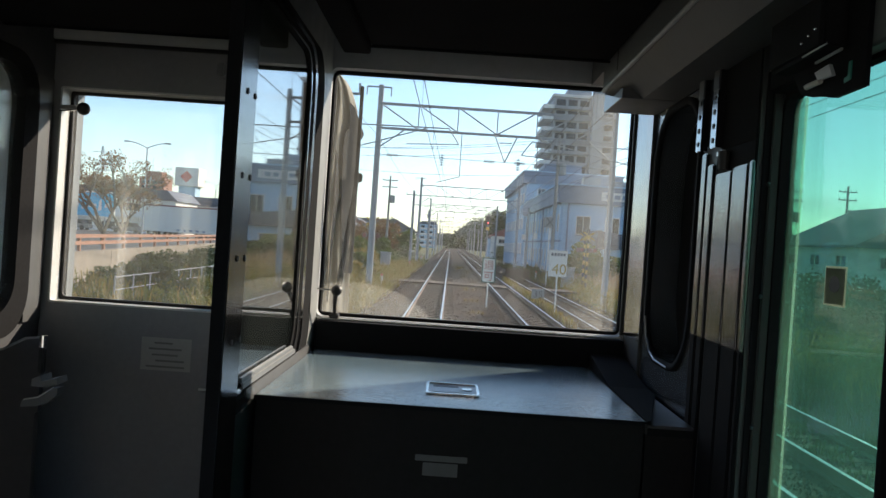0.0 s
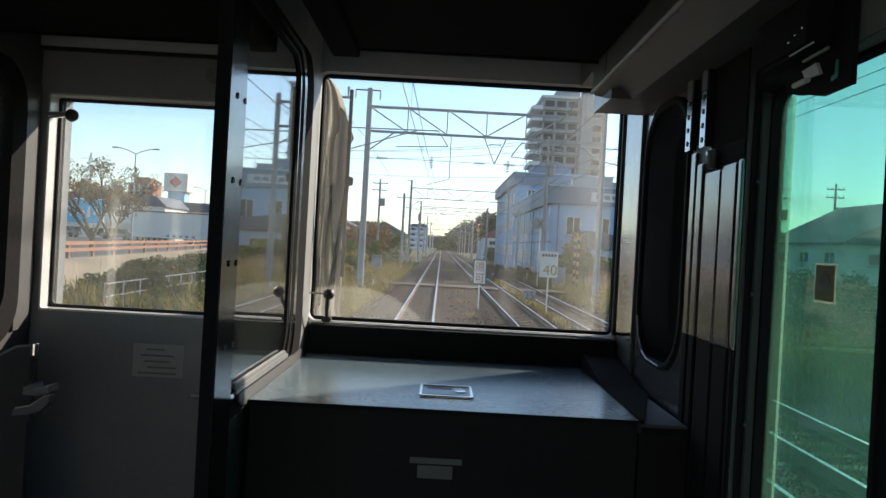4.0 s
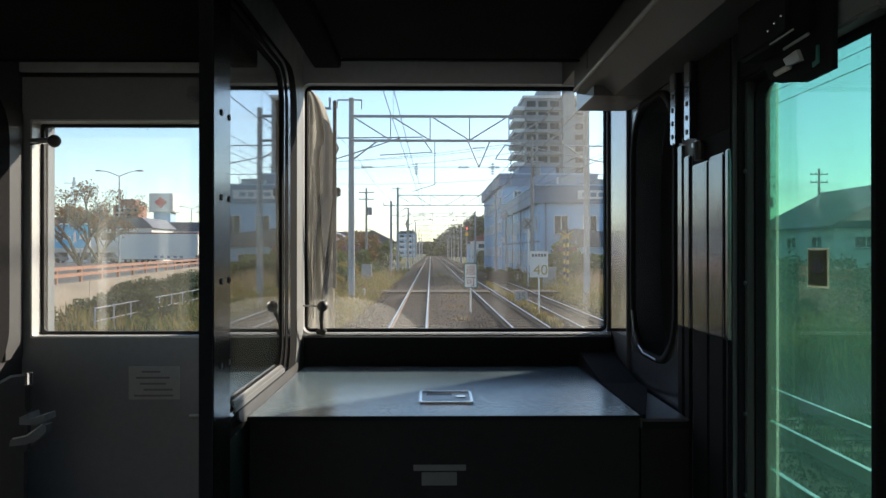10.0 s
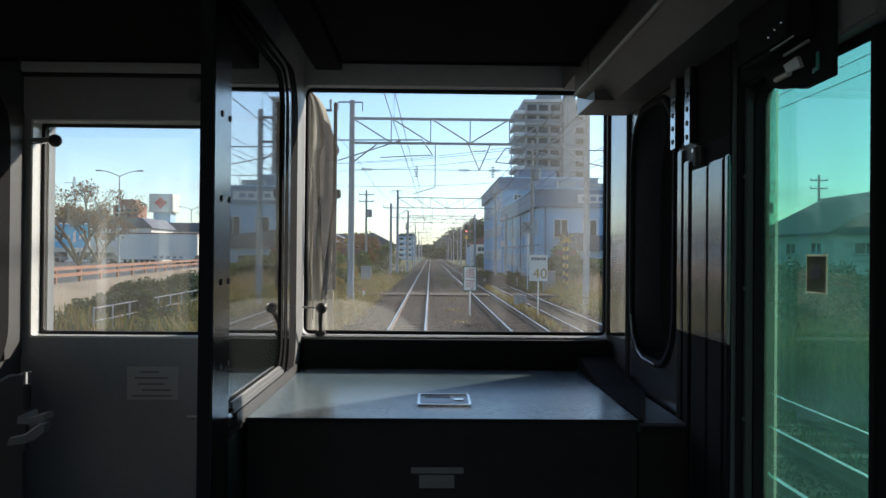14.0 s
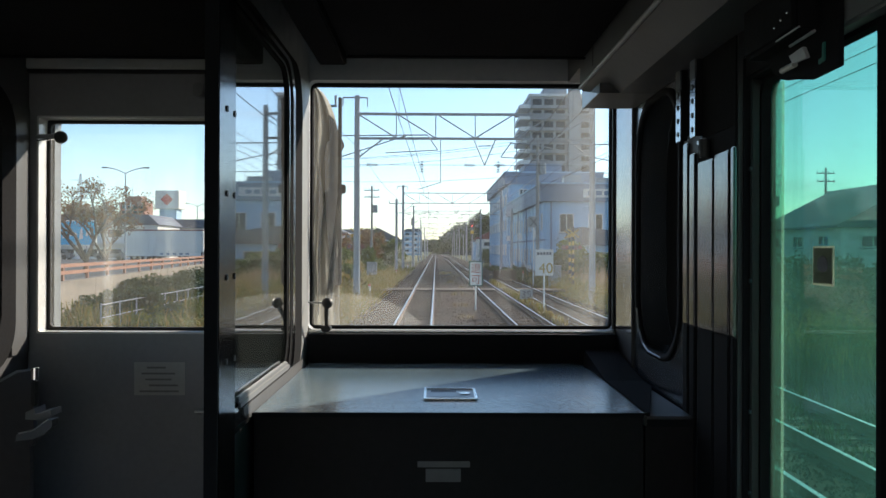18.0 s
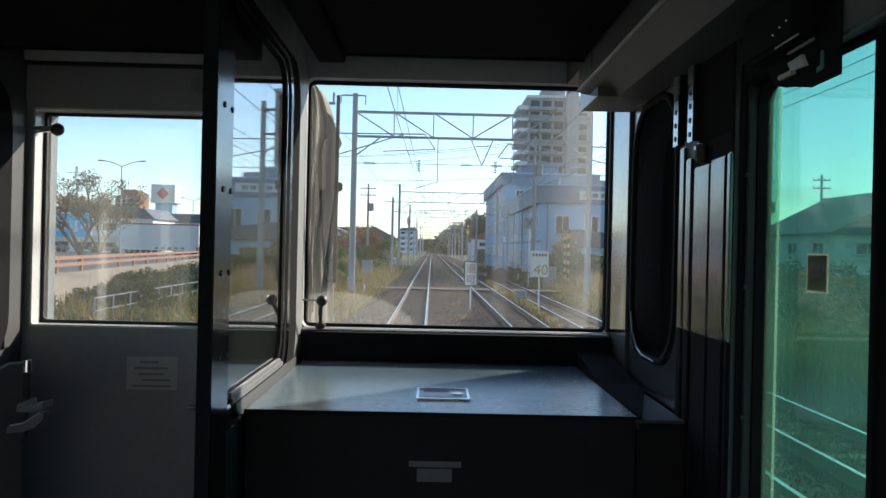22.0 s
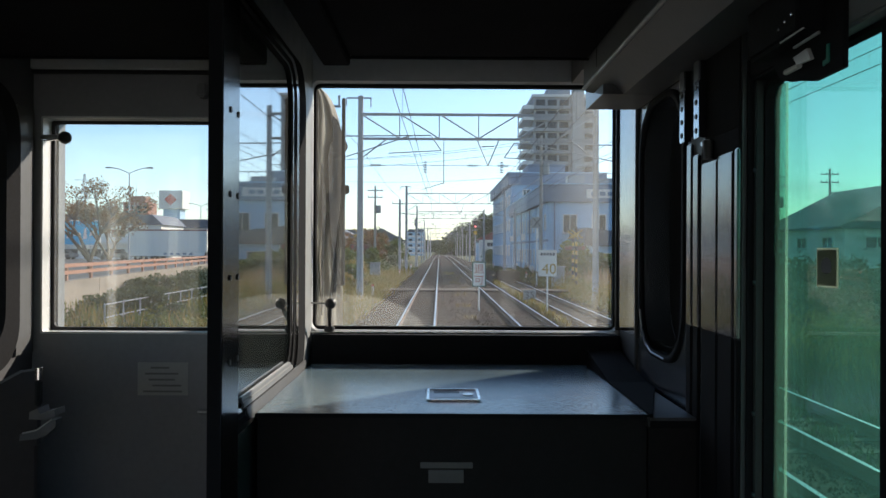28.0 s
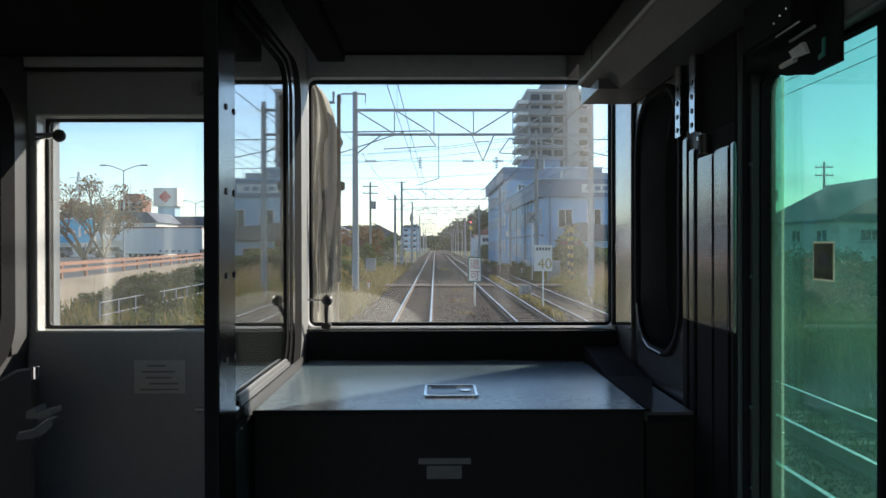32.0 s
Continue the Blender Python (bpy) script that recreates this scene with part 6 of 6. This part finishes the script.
for k in range(34):
    y = 31 + 3.6 * k
    x = -15.2 - 0.14 * (y - 30)
    part("rail_post", box(B(), (x - 0.06, y - 0.06, -0.149), (x + 0.06, y + 0.06, 0.55)), "barrier", gr)
    if k < 33:
        x2 = x - 0.14 * 3.6
        for z in (0.12, 0.42):
            part("beam", slab(B(), "z", z, z + 0.16, [(x + 0.061, y), (x2 + 0.061, y + 3.58), (x2 + 0.11, y + 3.58), (x + 0.11, y)]), "barrier", gr)


def pylon(x, y, h):
    g = thing("transmission_tower", (x, y, -1.75), "far grey lattice transmission tower", "pylon", "transmission towers")
    w = h * 0.09
    for sx in (-1, 1):
        for sy in (-1, 1):
            part("leg", rod(B(), (x + sx * w, y + sy * w, -1.75), (x + sx * 0.3, y + sy * 0.3, h), 0.28, 0.16, 5), "pylon", g)
    n = 7
    for i in range(n):
        z0, z1 = -1.75 + (h + 1.75) * i / n, -1.75 + (h + 1.75) * (i + 1) / n
        a0, a1 = w + (0.3 - w) * i / n, w + (0.3 - w) * (i + 1) / n
        part("brace", rod(rod(B(), (x - a0, y - a0, z0), (x + a1, y - a1, z1), 0.12, n=4), (x + a0, y - a0, z0), (x - a1, y - a1, z1), 0.12, n=4), "pylon", g)
    for z in (h * 0.68, h * 0.8, h * 0.92):
        part("cross_arm", rod(B(), (x - h * 0.13, y, z), (x + h * 0.13, y, z), 0.2, n=5), "pylon", g)


pylon(-205, 470, 44)
pylon(-300, 640, 46)
pylon(-150, 700, 42)

sg2 = thing("sign_tower", (-80, 245, -1.7), "tall white sign tower with a red emblem panel", "sign")
part("shaft", box(B(), (-82.5, 243, -1.75), (-77.5, 248, 13.0)), "bluewhite", sg2)
part("sign_box", box(B(), (-83.5, 242, 13.02), (-76.5, 249, 18.5), 0.1), "white", sg2)
part("emblem", slab(B(), "y", 241.85, 241.98, [(-81.8, 15.8), (-80, 17.6), (-78.2, 15.8), (-80, 14.0)]), "red_paint", sg2, "plain red emblem")
rb = thing("brown_tower_block", (-196, 530, -1.7), "red-brown tower block with a roof mast", "apartment building")
part("wall", box(B(), (-204, 525, -1.75), (-188, 541, 31)), "brick", rb)
part("upper_block", box(B(), (-201, 528, 31.02), (-191, 538, 35)), "brick", rb)
part("roof_mast", rod(B(), (-198, 531, 35), (-198, 531, 44), 0.2, 0.1, 6), "pylon", rb)
for k in range(9):
    for i in range(4):
        part("window", box(B(), (-202.6 + 3.8 * i, 524.9, 2 + 3.1 * k), (-200.4 + 3.8 * i, 524.99, 3.7 + 3.1 * k)), "window", rb)
ct = thing("semi_trailer", (-30, 96, -0.3), "white box trailer with dark red top rail on the road", "trailer")
part("body", box(B(), (-36.4, 95, 0.85), (-27.2, 97.4, 3.3), 0.04), "white", ct)
part("top_rail", box(B(), (-36.42, 94.97, 3.301), (-27.18, 97.43, 3.45), 0.02), "redroof", ct, "dark red top rail")
part("side_skirt", box(B(), (-36.3, 94.98, 0.35), (-27.4, 95.04, 0.84), 0.01), "white", ct, "white skirt with writing too small to read")
for k in range(5):
    part("text_bar", box(B(), (-32.2 + 0.75 * k, 94.965, 0.5), (-31.8 + 0.75 * k, 94.978, 0.74)), "fascia", ct)
for k in range(11):
    part("rib", box(B(), (-36.2 + 0.88 * k, 94.96, 0.9), (-36.12 + 0.88 * k, 94.998, 3.28)), "white", ct)
part("chassis", box(B(), (-36.2, 95.4, 0.3), (-27.4, 97.0, 0.8)), "black_paint", ct)
for u in (-35.2, -33.9, -29.6, -28.4):
    for y in (95.1, 97.0):
        wh = part("wheel", rod(B(), (u, y, 0.2), (u, y + 0.28, 0.2), 0.5, n=18), "rubber", ct)
        part("hub", rod(B(), (u, y - 0.02, 0.2), (u, y, 0.2), 0.2, n=12), "plate", wh)
part("rear_door", box(B(), (-27.198, 95.1, 0.9), (-27.15, 96.18, 3.25), 0.01), "white", ct)
part("rear_door", box(B(), (-27.198, 96.22, 0.9), (-27.15, 97.3, 3.25), 0.01), "white", ct)
part("door_bar", rod(B(), (-27.12, 95.9, 0.9), (-27.12, 95.9, 3.2), 0.03, n=6), "plate", ct)

# billboard over the road edge
bl = thing("billboard", (-41, 92, -0.3), "blue billboard with white brush-like marks on two posts", "billboard")
for x in (-42.6, -39.4):
    part("post", rod(B(), (x, 92, -0.3), (x, 92, 1.6), 0.09, n=8), "mast", bl)
part("panel", box(B(), (-43.6, 91.9, 1.6), (-38.4, 92.05, 4.3), 0.03), "billboard_blue", bl, "bright blue panel")
part("panel_frame", ring(B(), "y", 91.86, 92.08, rounded(-43.7, -38.3, 1.5, 4.4, 0.02), rounded(-43.58, -38.42, 1.62, 4.28, 0.02)), "white", bl)
for x, z, w, h in ((-42.9, 2.5, 0.5, 1.0), (-42.1, 2.3, 0.35, 1.3), (-41.3, 2.6, 0.9, 0.4), (-40.2, 2.2, 0.4, 1.4), (-39.5, 2.6, 0.6, 0.6)):
    part("white_mark", slab(B(), "y", 91.87, 91.899, [(x, z), (x + w, z + 0.15), (x + w * 0.8, z + h), (x + 0.1, z + h * 0.8)]), "white", bl)

# level crossing over the tracks
lc = thing("level_crossing", (1.5, 48.5, -1.3), "narrow level crossing of grey deck panels over the tracks", "level crossing")
for x0, x1 in ((-4.0, -1.36), (-1.16, -0.24), (-0.04, 2.38), (2.58, 3.52), (3.72, 4.53), (4.73, 5.67), (5.87, 7.6)):
    part("deck_panel", box(B(), (x0, 47.3, -1.24), (x1, 49.7, RAIL - 0.05), 0.02), "sleeper", lc)
for x, y in ((-4.6, 46.8), (7.9, 46.8), (8.3, 50.4)):
    cp = thing("crossing_post", (x, y, -1.7), "yellow and black striped crossing post with red lamps", "crossing signal", "crossing posts")
    part("post", rod(B(), (x, y, -1.75), (x, y, 2.6), 0.06, n=10), "black_paint", cp)
    for k in range(7):
        part("stripe", rod(B(), (x, y, -1.0 + 0.5 * k), (x, y, -0.75 + 0.5 * k), 0.064, n=10), "stripe_yellow", cp, "yellow stripe")
    for sx in (-0.38, 0.38):
        lm = part("lamp", rod(B(), (x + sx, y - 0.12, 1.4), (x + sx, y, 1.4), 0.16, n=16), "black_paint", cp)
        part("lens", rod(B(), (x + sx, y - 0.14, 1.4), (x + sx, y - 0.121, 1.4), 0.11, n=16), "lens_red", lm, "unlit red lens")
    part("lamp_bar", rod(B(), (x - 0.38, y, 1.4), (x + 0.38, y, 1.4), 0.03, n=8), "black_paint", cp)
    for g in (-1, 1):
        part("cross_board", slab(B(), "y", y - 0.075 + 0.006 * g, y - 0.066 + 0.006 * g, [(x - 0.36, 2.2 - 0.2 * g), (x - 0.31, 2.2 - 0.27 * g), (x + 0.36, 2.2 + 0.2 * g), (x + 0.31, 2.2 + 0.27 * g)]), "stripe_yellow", cp, "yellow crossed board")

# white board with a black cross
xs_ = thing("cross_sign", (7.2, 60, -1.7), "white square board with a black cross on a thin post", "sign")
part("post", rod(B(), (7.2, 60, -1.75), (7.2, 60, 3.7), 0.05, n=8), "white", xs_)
xb = part("board", box(B(), (6.8, 59.92, 2.9), (7.6, 59.95, 3.7), 0.01), "plate", xs_)
for g in (-1, 1):
    part("stroke", slab(B(), "y", 59.905, 59.918, [(7.2 - g * 0.3, 3.0), (7.2 - g * 0.2, 3.0), (7.2 + g * 0.3, 3.6), (7.2 + g * 0.2, 3.6)]), "ink", xb)


def relay_cabinet(x, y, label):
    g = thing("relay_cabinet", (x, y, -1.75), label, "cabinet", "relay cabinets")
    part("plinth", box(B(), (x - 0.45, y - 0.3, -1.75), (x + 0.45, y + 0.3, -1.3)), "concrete", g)
    part("body", box(B(), (x - 0.4, y - 0.25, -1.299), (x + 0.4, y + 0.25, 0.15), 0.02), "plate", g)
    part("door", box(B(), (x - 0.34, y - 0.275, -1.2), (x + 0.34, y - 0.252, 0.05), 0.008), "plate", g)
    part("door_handle", rod(B(), (x + 0.25, y - 0.30, -0.6), (x + 0.25, y - 0.30, -0.45), 0.02), "black", g)
    part("roof", box(B(), (x - 0.46, y - 0.32, 0.151), (x + 0.46, y + 0.32, 0.21), 0.01), "plate", g)


relay_cabinet(-5.2, 66, "grey steel relay cabinet beside the track")
relay_cabinet(7.9, 54, "grey steel relay cabinet beside the track")
for x, y in ((-3.6, 44), (-3.6, 74), (-3.6, 104), (7.5, 70), (7.5, 112)):
    mp = thing("marker_post", (x, y, -1.7), "short white concrete marker post", "marker post", "marker posts")
    part("post", box(B(), (x - 0.06, y - 0.06, -1.75), (x + 0.06, y + 0.06, -0.75), 0.01), "white", mp)
    part("cap", box(B(), (x - 0.065, y - 0.065, -0.749), (x + 0.065, y + 0.065, -0.65), 0.01), "red_paint", mp, "red painted top")
